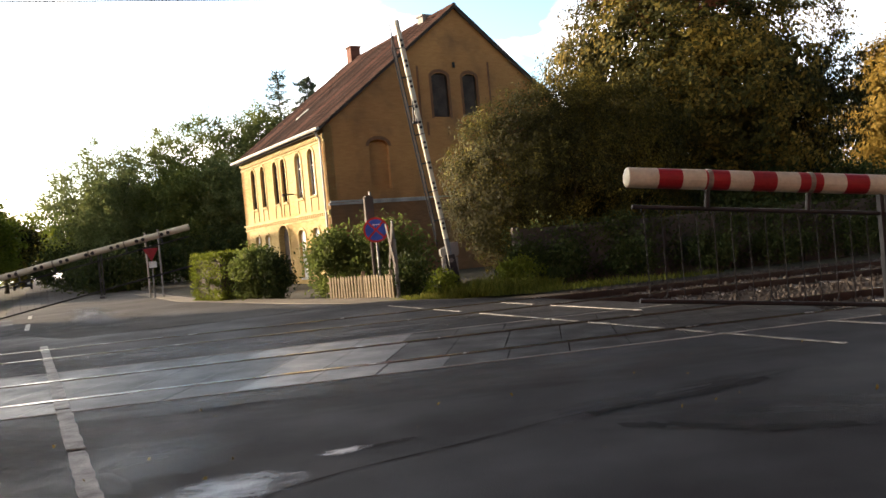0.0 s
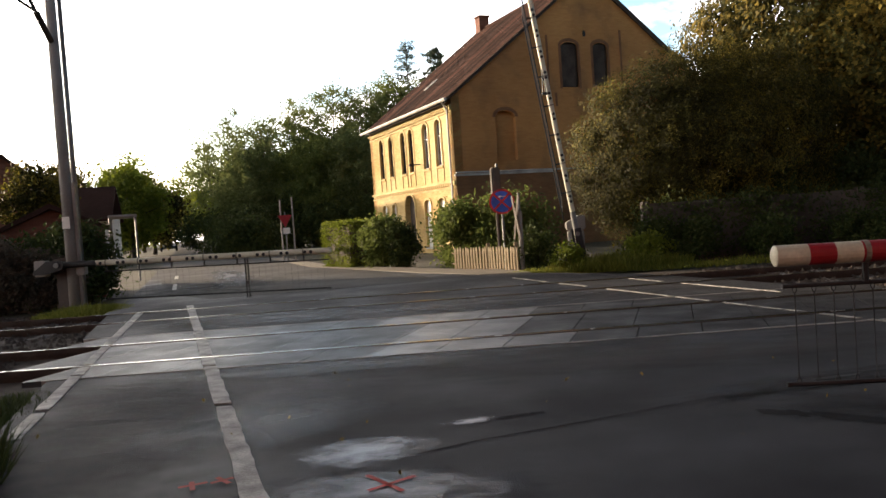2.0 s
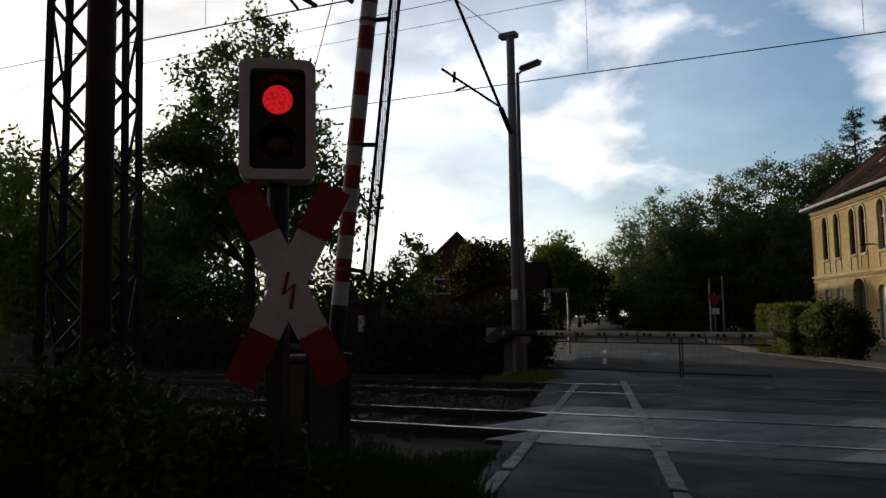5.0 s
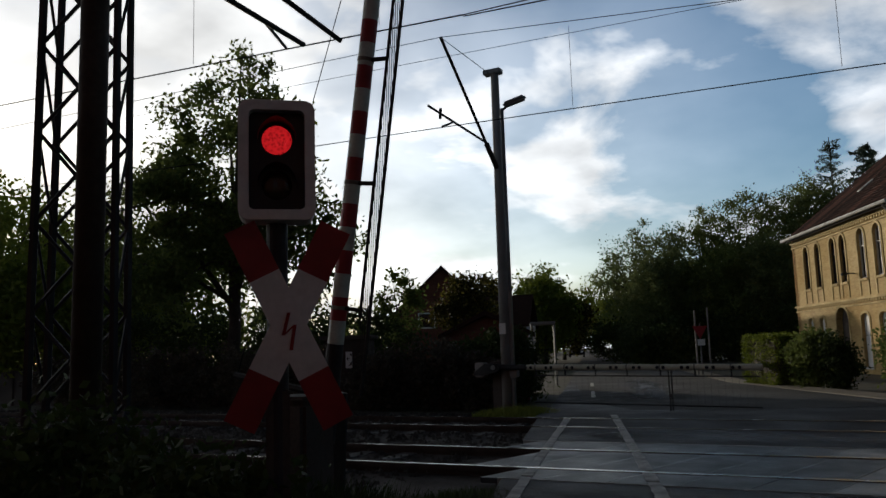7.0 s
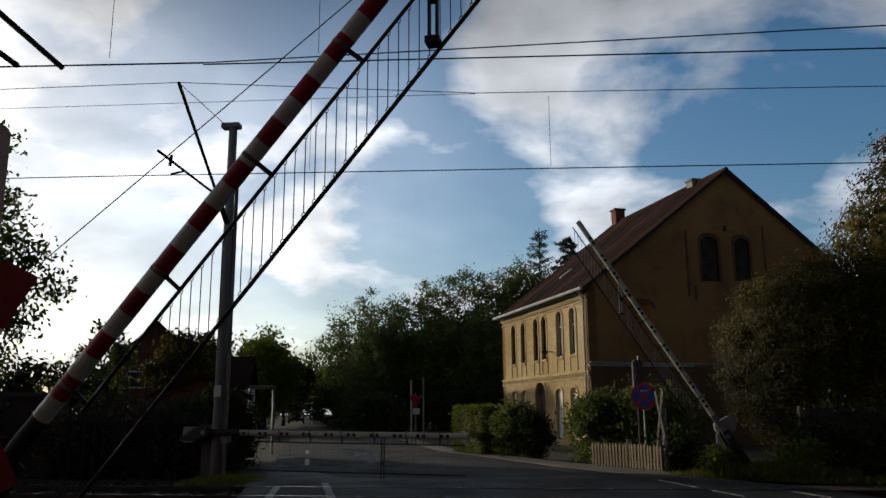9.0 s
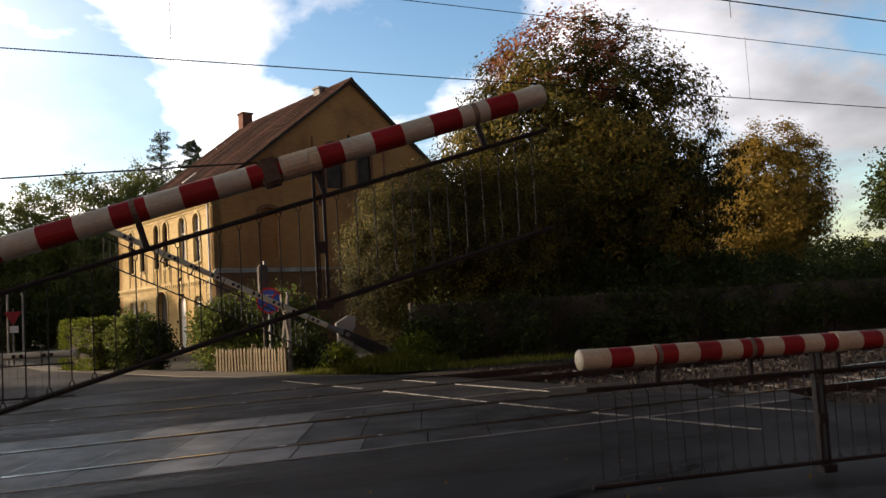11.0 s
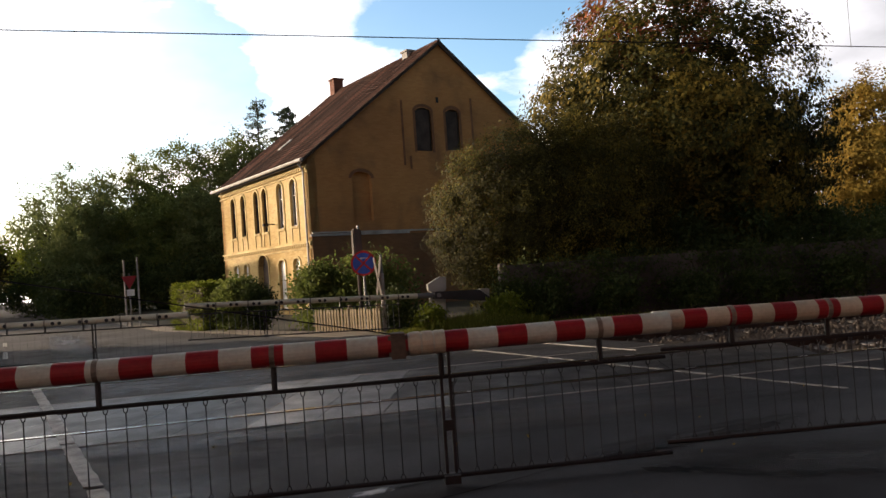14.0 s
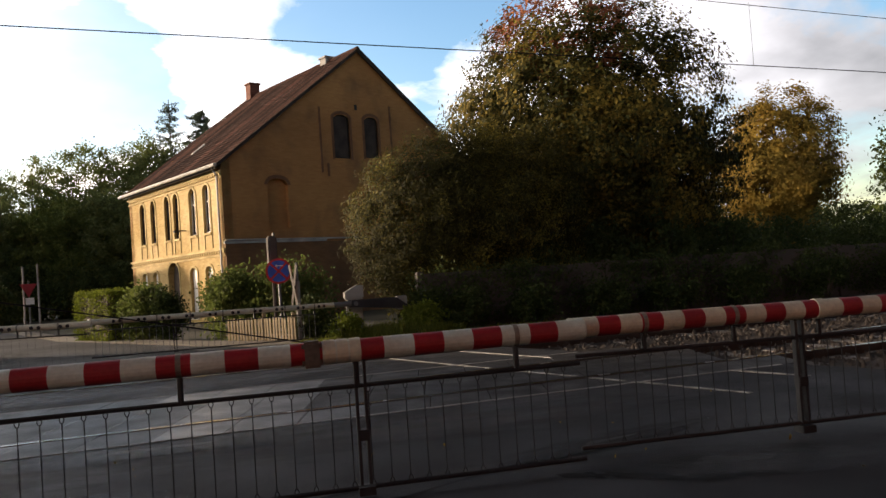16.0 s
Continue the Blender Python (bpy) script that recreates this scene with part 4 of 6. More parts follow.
        bmesh.ops.recalc_face_normals(sb, faces=sb.faces[:])
        part("arch_hood", sb, TRIM_BRICK, h)

    for k, (a, b) in enumerate(ups):
        window(a, b, 3.40, 5.28, front, GLASS, GUTTER if k < 2 else WOOD_DARK)
        surround(a, b, 2.78, 5.28, 0.30)
    for a, b, z0, z1, rise in lows:
        surround(a, b, max(z0 - 0.1, 0.0), z1, rise)
    for k, (a, b, z0, z1, rise) in enumerate(lows):
        if k == 2:
            g = B(); block(g, a, b, z0, z1, 0.05, front, 0.22)
            part("door", g, DULL_BOARD, h, "dark arched doorway")
        else:
            g = B(); block(g, a, b, z0, z1, 0.05, front, 0.10)
            part("shutter", g, WHITE_PAINT, h, "white closed shutter")
            g = B(); block(g, a - 0.04, b + 0.04, z0 - 0.08, z0, 0.16, front, -0.06)
            bmesh.ops.recalc_face_normals(g, faces=g.faces[:])
            part("sill", g, GUTTER, h)
    for a, b, z0, z1, rise in gh[:2]:
        window(a, b, z0, z1, gable, DULL_BOARD, WOOD_DARK, bars=False, sill=False)
        for u in (a - 0.12, b + 0.01):
            part("window_jamb", box(B(), (u, -0.012, z0 - 0.05), (u + 0.11, 0.0, z1 - 0.14)), ARCH_BRICK, h, "dark brick jamb")
    g = B(); block(g, 1.90, 2.80, 3.43, 5.40, 0.1, gable, 0.20)
    part("blind_niche", g, YBRICK_SHADED, h, "bricked-up arched niche")
    for a, b, z0, z1, rise in gh:
        # soldier arch over the opening
        cu, half = (a + b) / 2, (b - a) / 2
        ring = [(math.cos(math.pi * k / 10), math.sin(math.pi * k / 10)) for k in range(11)]
        for (c0, s0), (c1, s1) in zip(ring, ring[1:]):
            g = B()
            v = [g.verts.new((cu + c * (half + e), -d, z1 - rise + q * (rise + 0.02 + e))) for d in (-0.01, 0.014) for c, q, e in ((c0, s0, 0), (c1, s1, 0), (c1, s1, 0.13), (c0, s0, 0.13))]
            for q in ((0, 1, 2, 3), (4, 7, 6, 5), (0, 4, 5, 1), (3, 2, 6, 7), (0, 3, 7, 4), (1, 5, 6, 2)):
                g.faces.new([v[i] for i in q])
            bmesh.ops.recalc_face_normals(g, faces=g.faces[:])
            part("arch_brick", g, ARCH_BRICK, h)
    # dentil courses and string courses
    for z, dz in ((2.52, 0.12), (5.47, 0.12)):
        s = B(); block(s, -0.05, D, z + dz, z + dz + 0.07, 0.09, front, -0.09)
        block(s, -0.05, D, z - 0.10, z - 0.04, 0.05, front, -0.05)
        bmesh.ops.recalc_face_normals(s, faces=s.faces[:])
        part("string_course", s, TRIM_BRICK, h)
        me = None
        n = 46
        for k in range(n):
            u = 0.05 + (D - 0.1) * k / n
            if me is None:
                d = B(); block(d, -0.055, 0.055, 0, dz, 0.08, front, -0.08)
                bmesh.ops.recalc_face_normals(d, faces=d.faces[:])
                me = mesh_of(d, "dentil", TRIM_BRICK)
            ob = part("dentil", me, None, h)
            ob.location = (0, u, z)
    # pipe or cable band along the gable, with its grey weather strip
    part("band", rod(B(), (0.0, -0.08, 3.0), (W, -0.08, 2.93), 0.035, seg=6), GUTTER, h, "pale cable duct along the gable")
    part("wall_anchor", box(B(), (6.24, -0.03, 8.45), (6.36, 0, 8.68)), DARK_STEEL, h)
    # dark strips paint the shade of shallow upright recesses in the wall
    for u, z0, z1 in ((4.42, 5.7, 8.45), (8.05, 6.3, 8.75), (4.72, 5.55, 6.1)):
        part("recess_strip", box(B(), (u, -0.03, z0), (u + 0.09, 0, z1)), ARCH_BRICK, h, "upright recess drawn as a dark brick strip")
    # roof: two tiled slopes with battens' rows, verge boards
    over, eave = 0.12, 0.30
    for s in (-1, 1):
        rows = 30
        run = W / 2 + eave
        bm = B()
        bm.faces.new([bm.verts.new(c) for c in ((W / 2, -over, R - 0.12), (W / 2, D + over, R - 0.12), (W / 2 + s * run, D + over, R - 0.12 - run * (R - E) / (W / 2)), (W / 2 + s * run, -over, R - 0.12 - run * (R - E) / (W / 2)))])
        slope = part("roof_slope", bm, WOOD_DARK, h, "boarded slope under red clay tiles")
        rng = random.Random(70 + s)
        drop = (R - E) / (W / 2)
        for k in range(rows):
            bm = B()
            f0, f1 = k / rows, (k + 1.25) / rows
            y, wide = -over, 0.26
            while y < D + over - 0.02:
                y1 = min(y + wide, D + over)
                lift, slip = rng.uniform(-0.006, 0.014), rng.uniform(-0.012, 0.012)
                ends = []
                for f, up in ((f0, 0.0), (f1, 0.035)):
                    d = min(run * f, run + 0.05) + (slip if up else 0)
                    ends.append([bm.verts.new((W / 2 + s * d, y + (y1 - y) * q, R - d * drop + up + lift + hump)) for q, hump in ((0, 0.0), (0.3, 0.032), (0.62, 0.02), (1, -0.004))])
                low = [bm.verts.new(v.co - Vector((0, 0, 0.03))) for v in ends[1]]
                for i in range(3):
                    bm.faces.new((ends[0][i], ends[0][i + 1], ends[1][i + 1], ends[1][i]))
                    bm.faces.new((ends[1][i], ends[1][i + 1], low[i + 1], low[i]))
                y += wide
            part("roof_course", bm, ROOF, slope)
        vb = B()
        # right-hand board made deeper, so its dark timber paints the verge's shade
        deep = 0.10 if s < 0 else 0.2
        v = [vb.verts.new((x, y, z)) for y in (-over - 0.03, -over + 0.02) for x, z in ((W / 2, R + 0.04), (W / 2 + s * run, R + 0.04 - run * drop), (W / 2 + s * run, R - deep - run * drop), (W / 2, R - deep))]
        for q in ((0, 1, 2, 3), (7, 6, 5, 4), (0, 4, 5, 1), (3, 2, 6, 7), (1, 5, 6, 2)):
            vb.faces.new([v[i] for i in q])
        part("verge_board", vb, WOOD_DARK, h, "dark timber verge board")
    part("ridge", rod(B(), (W / 2, -over, R), (W / 2, D + over, R), 0.1, seg=8), ROOF, h)
    ez = E - 0.30 * (R - E) / (W / 2)
    part("gutter", rod(B(), (-0.36, -0.3, ez + 0.02), (-0.36, D + 0.3, ez + 0.02), 0.07, seg=8), GUTTER, h, "pale grey gutter")
    bm = B()
    rod(bm, (-0.30, 0.22, ez), (-0.09, 0.22, ez - 0.32), 0.04, seg=6)
    rod(bm, (-0.09, 0.22, ez - 0.32), (-0.09, 0.22, 2.9), 0.04, seg=6)
    rod(bm, (-0.09, 0.22, 2.9), (-0.09, 0.22, 0.0), 0.04, seg=6)
    part("downpipe", bm, GUTTER, h)
    sk = B()
    v = [sk.verts.new((x, y, E + x * (R - E) / (W / 2) + dz)) for dz in (0.0, 0.09) for x, y in ((1.6, 6.2), (2.2, 6.2), (2.2, 6.45), (1.6, 6.45))]
    for q in ((0, 3, 2, 1), (4, 5, 6, 7), (0, 1, 5, 4), (1, 2, 6, 5), (2, 3, 7, 6), (3, 0, 4, 7)):
        sk.faces.new([v[i] for i in q])
    part("skylight", sk, GUTTER, h, "small pale skylight")
    part("ledge", box(B(), (-0.06, -0.09, 2.865), (4.4, 0.0, 2.95)), GUTTER, h, "pale ledge across the gable")
    part("wall_lamp", rod(B(), (0, 3.6, 3.66), (-0.30, 3.6, 3.66), 0.025, seg=6), DARK_STEEL, h)
    part("lamp_head", box(B(), (-0.52, 3.52, 3.58), (-0.28, 3.68, 3.70), 0.03), DARK_STEEL, h)
    for y, w, zt, m in ((9.75, 0.55, 0.62, RBRICK), (2.35, 0.5, 0.14, CONCRETE)):
        c = part("chimney", box(B(), (W / 2 - w / 2, y - w / 2, R - 0.9), (W / 2 + w / 2, y + w / 2, R + zt), 0.02), m, h)
        part("chimney_cap", box(B(), (W / 2 - w / 2 - 0.05, y - w / 2 - 0.05, R + zt), (W / 2 + w / 2 + 0.05, y + w / 2 + 0.05, R + zt + 0.08)), m, c)
    return h


house()


# ---- barriers ----
def interp(rows, t):
    for (t0, a0), (t1, a1) in zip(rows, rows[1:]):
        if t <= t1:
            return a0 + (a1 - a0) * (t - t0) / (t1 - t0)
    return rows[-1][1]


MOVES = []


def barrier(x, y, z, turn, length, radius, stripe, colours, rail_drop, skirt, first, step, prop_at, angles, label, reflectors=False, collars=(), root=0.5, thin=0.0035, tip=0.17, hold=0.62, side=-1, hanger_m=None):
    b = thing("barrier_boom", pose(x, y, z, 0, -angles[0][1], turn), label, "barrier", "crossing barriers")
    k = 0
    edges = [length, length - tip]
    while edges[-1] > root:
        edges.append(edges[-1] - (stripe * 1.02 if edges[-1] < length - 1.75 else stripe))
    edges.reverse()
    for a, e in zip(edges, edges[1:]):
        m = colours[(len(edges) - k) % len(colours)]
        part("boom_section", rod(B(), (a, 0, 0), (e, 0, 0), radius, radius, 20), m, b, smooth=False)
        k += 1
    part("boom_root", rod(B(), (-0.25, 0, 0), (edges[0], 0, 0), radius * 1.15, radius, 16), hanger_m or DARK_STEEL, b)
    cap = B()
    bmesh.ops.create_uvsphere(cap, u_segments=18, v_segments=9, radius=radius * 1.02, matrix=Matrix.Translation((length, 0, 0)) @ Matrix.Diagonal((0.35, 1, 1, 1)))
    part("boom_cap", cap, colours[0], b, smooth=True)
    for c in collars:
        part("collar", rod(B(), (c - 0.03, 0, 0), (c + 0.03, 0, 0), radius * 1.10, seg=18), BOOM_CREAM, b)
    # rail of the skirt on short brackets
    part("skirt_rail", rod(B(), (first - 0.05, 0, -rail_drop), (length - 0.03, 0, -rail_drop), 0.013, seg=6), DARK_STEEL, b)
    q = first
    while q < length:
        bm = B()
        rod(bm, (q, 0, -radius * 0.9), (q, 0, -rail_drop), 0.017, seg=6)
        part("bracket", bm, DARK_STEEL, b)
        part("strap", rod(B(), (q - 0.014, 0, 0), (q + 0.014, 0, 0), radius * 1.06, seg=16), STRAP, b, "dulled metal strap")
        q += hold
    low = B()
    rod(low, (first - 0.05, 0, 0), (length - 0.03, 0, 0), 0.014, seg=6)
    bottom = part("lower_rail", low, DARK_STEEL, b)
    rows_t = sorted({t for t, _ in angles})
    MOVES.append((bottom, [(t, pose(-skirt * math.sin(radians(interp(angles, t))), 0, -rail_drop - skirt * math.cos(radians(interp(angles, t))))) for t in rows_t]))
    hm = B()
    rod(hm, (0, 0, -0.04), (0, 0, -skirt + 0.04), thin, seg=5)
    for zz in (-0.02, -skirt + 0.02):
        for a0 in range(6):
            p0, p1 = radians(60 * a0), radians(60 * a0 + 60)
            rod(hm, (0.012 * math.cos(p0), 0, zz + 0.02 * math.sin(p0)), (0.012 * math.cos(p1), 0, zz + 0.02 * math.sin(p1)), thin * 0.9, seg=4, caps=False)
    hang = mesh_of(hm, "hanger", hanger_m or DARK_STEEL)
    q = first
    while q < length - 0.04:
        ob = part("hanger", hang, None, b)
        MOVES.append((ob, [(t, pose(q, 0, -rail_drop, 0, interp(angles, t), 0)) for t in rows_t]))
        q += step
    # folding prop that carries the boom's weight when it is down
    pm = B()
    for sx in (-0.025, 0.025):
        box(pm, (sx - 0.008, -0.02, -z + 0.06), (sx + 0.008, 0.02, -radius * 0.6))
    box(pm, (-0.03, -0.03, -z + 0.30), (0.03, 0.03, -z + 0.36))
    box(pm, (-0.045, -0.05, -z + 0.005), (0.045, 0.05, -z + 0.05))
    prop = part("prop", pm, DARK_STEEL, b)
    MOVES.append((prop, [(t, pose(prop_at, 0, 0, 0, interp(angles, t), 0)) for t in rows_t]))
    if reflectors:
        r = mesh_of(rod(B(), (0, side * radius * 0.75, 0), (0, side * radius * 1.12, 0), 0.032, seg=10), "reflector", BLACK)
        q = 0.7
        while q < length - 0.2:
            for d in (0, 0.11):
                ob = part("reflector", r, None, b)
                ob.location = (q + d, 0, -0.005)
            q += 0.44
    MOVES.append((b, [(t, pose(x, y, z, 0, -a, turn)) for t, a in angles]))
    return b


def pedestal(x, y, turn, h, label, material=None, hood=False):
    d = thing("barrier_drive", pose(x, y, 0, 0, 0, turn), label, "barrier drive", "barrier drives")
    part("housing", box(B(), (-0.17, 0.12, -0.15), (0.17, 0.46, h + 0.08), 0.03), material or CONCRETE, d)
    part("lid", box(B(), (-0.19, 0.10, h + 0.08), (0.19, 0.48, h + 0.12), 0.015), material or CONCRETE, d)
    part("shaft", rod(B(), (0, 0.1, h), (0, -0.14, h), 0.05, seg=12), STEEL, d)
    if hood:
        bm = plate(B(), [(-0.20, h + 0.12), (0.20, h + 0.12), (0.20, h + 0.38), (0.06, h + 0.38), (-0.20, h + 0.24)], 0.11, 0.47)
        part("hood", bm, CONCRETE, d, "pale sloping concrete hood")
    return d


def counterweight(b, reach, radius):
    bm = B()
    for s in (-1, 1):
        plate(bm, [(-reach, -0.10), (-reach + 0.25, 0.08), (0.12, 0.07), (0.12, -0.07), (-reach + 0.25, -0.16), (-reach, -0.16)], s * 0.11 - 0.012, s * 0.11 + 0.012)
    part("counter_arm", bm, DARK_STEEL, b)
    part("counterweight", box(B(), (-reach, -0.095, -0.20), (-reach + 0.22, 0.095, 0.10), 0.015), CONCRETE, b, "pale concrete counterweight")


NEAR_LEFT = [(0, 82), (6.4, 82), (7, 81), (7.3, 80.3), (7.5, 77.8), (7.7, 74.3), (8, 68.5), (8.5, 59.6), (9, 50), (9.5, 40), (10, 30.4), (10.2, 27), (11, 15.4), (11.7, 7.2), (12.3, 2.9), (12.5, 1.7), (13, 0.3), (13.5, 0.2), (16, 0.2)]
NEAR_RIGHT = [(0, 6.4), (0.5, 2.5), (1.0, 0.7), (1.5, 0.4), (16.0, 0.4)]
FAR_LEFT = [(0, 10.5), (0.5, 6.1), (1.0, 2.2), (1.5, -0.7), (16.0, -0.8)]
FAR_RIGHT = [(0, 82), (7.3, 81.5), (7.7, 79.5), (8.0, 76.5), (8.5, 68.5), (9.0, 57.8), (9.5, 48), (10.0, 40.0), (10.2, 37.0), (11.0, 26.5), (11.7, 18.0), (12.3, 12.2), (12.5, 10.3), (13.0, 7.0), (13.5, 4.2), (14.0, 2.0), (14.5, 0.8), (16.0, 0.5)]
S = math.degrees(math.atan2(-0.30, 3.15))
b = barrier(-1.6, -3.50, 0.80, S, 5.82, 0.061, 0.170, (BOOM_WHITE, BOOM_RED), 0.20, 0.56, 0.75, 0.105, 4.49, NEAR_LEFT,
            "thick red and white barrier boom with a hanging wire skirt", collars=(4.33, 4.40, 4.47), hold=0.93)
counterweight(b, 1.1, 0.07)
part("stay_wire", rod(B(), (4.22, 0, 0.06), (0.1, 0, 0.98), 0.004, seg=6), WIRE, b, "taut dark stay wire")
part("stay_post", rod(B(), (0.1, 0, 0.05), (0.1, 0, 1.0), 0.03, seg=8), DARK_STEEL, b)
part("stay_clamp", box(B(), (4.18, -0.066, -0.075), (4.29, 0.066, 0.07), 0.015), CLAMP, b, "dirty weathered clamp")
b = barrier(9.55, -4.48, 0.785, 180 + S, 5.42, 0.060, 0.142, (BOOM_CREAM, BOOM_RED), 0.17, 0.55, 0.6, 0.105, 3.86, NEAR_RIGHT,
            "faded red and cream barrier boom with a hanging wire skirt", collars=(3.7,))
counterweight(b, 1.1, 0.06)
b = barrier(-4.6, 6.62, 0.83, S, 5.12, 0.055, 0.3, (BOOM_CREAM,), 0.16, 0.52, 0.9, 0.12, 3.55, FAR_LEFT,
            "off-white barrier boom with dark reflectors across the far lane", reflectors=True, root=1.0, thin=0.0013)
counterweight(b, 0.45, 0.06)
b = barrier(5.45, 8.40, 0.69, 180 + math.degrees(math.atan2(0.37, 3.74)), 5.2, 0.055, 0.3, (BOOM_CREAM,), 0.16, 0.50, 0.9, 0.12, 3.68, FAR_RIGHT,
            "off-white barrier boom with dark reflectors beside the fence", reflectors=True, root=0.6, thin=0.0055, side=1, hanger_m=STEEL)
counterweight(b, 1.15, 0.06)
pedestal(-1.6, -3.50, S + 180, 0.80, "squat dark concrete barrier drive in the weeds", WALL_CONC)
pedestal(9.55, -4.48, S + 180, 0.785, "squat grey concrete barrier drive beside the tracks")
pedestal(-4.6, 6.62, S, 0.83, "squat dark concrete barrier drive below the mast", WALL_CONC)
pedestal(5.45, 8.40, S, 0.69, "squat grey concrete barrier drive in tall grass", hood=True)


def motions():
    for ob, rows in MOVES:
        walk(ob, rows)


# ---- crossing signal with its cross ----
def st_andrew(parent, z, arm, w, y0, back=False, cx=0.0):
    """Two crossed boards, red at the ends."""
    for s in (-1, 1):
        a = radians(64)
        dx, dz = math.cos(a) * s, math.sin(a)
        px, pz = -dz, dx
        off = 0.0 if s > 0 else -0.006
        for lo, hi, m in ((-arm / 2, -arm * 0.25, SIGN_RED), (-arm * 0.25, arm * 0.25, SIGN_WHITE), (arm * 0.25, arm / 2, SIGN_RED)):
            m = WALL_CONC if back else m
            pts = [(dx * lo + px * w / 2, z + dz * lo + pz * w / 2), (dx * hi + px * w / 2, z + dz * hi + pz * w / 2), (dx * hi - px * w / 2, z + dz * hi - pz * w / 2), (dx * lo - px * w / 2, z + dz * lo - pz * w / 2)]
            pts = [(px_ + cx, pz_) for px_, pz_ in pts]
            part("cross_arm", plate(B(), pts, y0 + off - 0.004, y0 + off), m, parent, "white board" if m is SIGN_WHITE else "red board end")


def signal():
    s = thing("crossing_signal", pose(-0.745, -5.15, -0.02, 0, 0, 39), "crossing signal lit red above a red and white warning cross", "signal")
    part("post", rod(B(), (0, 0.07, -0.15), (0, 0.07, 1.95), 0.055, seg=16), DARK_STEEL, s)
    part("foot_post", box(B(), (-0.06, 0.02, -0.15), (0.06, 0.14, 1.05), 0.01), WALL_CONC, s, "dark concrete foot")
    zc = 2.225
    rim = B()
    outer, inner = round_rect(0.39, 0.63, 0.055), round_rect(0.285, 0.525, 0.03)
    vo = [[rim.verts.new((x, y, zc + z)) for x, z in outer] for y in (-0.09, 0.10)]
    vi = [[rim.verts.new((x, y, zc + z)) for x, z in inner] for y in (-0.09, -0.02)]
    k = len(outer)
    for i in range(k):
        j = (i + 1) % k
        rim.faces.new((vo[0][i], vo[0][j], vo[1][j], vo[1][i]))
        rim.faces.new((vo[0][j], vo[0][i], vi[0][i], vi[0][j]))
        rim.faces.new((vi[0][i], vi[1][i], vi[1][j], vi[0][j]))
    rim.faces.new(vo[1])
    bmesh.ops.recalc_face_normals(rim, faces=rim.faces[:])
    case = part("housing", rim, SIGN_WHITE, s, "white-rimmed signal housing")
    part("face", plate(B(), [(x, zc + z) for x, z in round_rect(0.285, 0.525, 0.03)], -0.03, -0.018), BLACK, case, "black face plate")
    for dz, m, lab in ((0.115, LAMP_RED, "lit red lens"), (-0.125, LENS_DARK, "unlit lens")):
        bm = B()
        bmesh.ops.create_uvsphere(bm, u_segments=24, v_segments=12, radius=0.078, matrix=Matrix.Translation((0, -0.03, zc + dz)) @ Matrix.Diagonal((1, 0.3, 1, 1)))
        part("lens", bm, m, case, lab, smooth=True)
        bm = B()
        ring = circle(0.098, 18, -10, 190)
        a = [bm.verts.new((x, -0.03, zc + dz + z)) for x, z in ring]
        c = [bm.verts.new((x, -0.16 + 0.06 * abs(x) / 0.098, zc + dz + z * 0.98)) for x, z in ring]
        for i in range(len(ring) - 1):
            bm.faces.new((a[i], a[i + 1], c[i + 1], c[i]))
        bmesh.ops.solidify(bm, geom=bm.faces[:], thickness=0.004)
        part("visor", bm, BLACK, case, "black visor")
    st_andrew(s, 1.375, 1.11, 0.165, -0.05, cx=0.055)
    # electric flash in the middle of the cross
    bm = B()
    bolt = ((0.055, 1.436), (0.028, 1.322), (0.085, 1.374), (0.066, 1.246))
    for (x0, z0), (x1, z1), w in zip(bolt, bolt[1:], (0.009, 0.006, 0.009)):
        plate(bm, [(x0 - w, z0), (x0 + w, z0), (x1 + w, z1), (x1 - w, z1)], -0.068, -0.061)
    part("flash", bm, SIGN_RED, s, "red electric flash")


def far_signal():
    s = thing("crossing_signal", pose(4.30, 8.75, -0.1, 0, 0, 100), "grey back of the far crossing signal and its warning cross", "signal")
    part("post", rod(B(), (0, 0, -0.15), (0, 0, 1.35), 0.05, seg=10), CONCRETE, s)
    part("pole", rod(B(), (0, 0.0, 1.3), (0, 0, 1.75), 0.03, seg=10), STEEL, s)
    st_andrew(s, 1.22, 1.05, 0.12, 0.09, back=True)
    part("cross_bracket", box(B(), (-0.02, 0.0, 1.19), (0.02, 0.09, 1.25)), STEEL, s)
    m = thing("signal_box", pose(3.93, 9.85, -0.12, 0, 0, 190), "dark grey signal housing on a post, seen from behind", "signal")
    part("post", rod(B(), (0, 0, -0.15), (0, 0, 2.0), 0.04, seg=10), WALL_CONC, m)
    part("housing", box(B(), (-0.10, -0.1, 1.72), (0.10, 0.1, 2.42), 0.03), WALL_CONC, m)
    part("lamp_cap", rod(B(), (-0.05, 0, 2.42), (-0.05, 0, 2.50), 0.03, seg=8), STEEL, m)


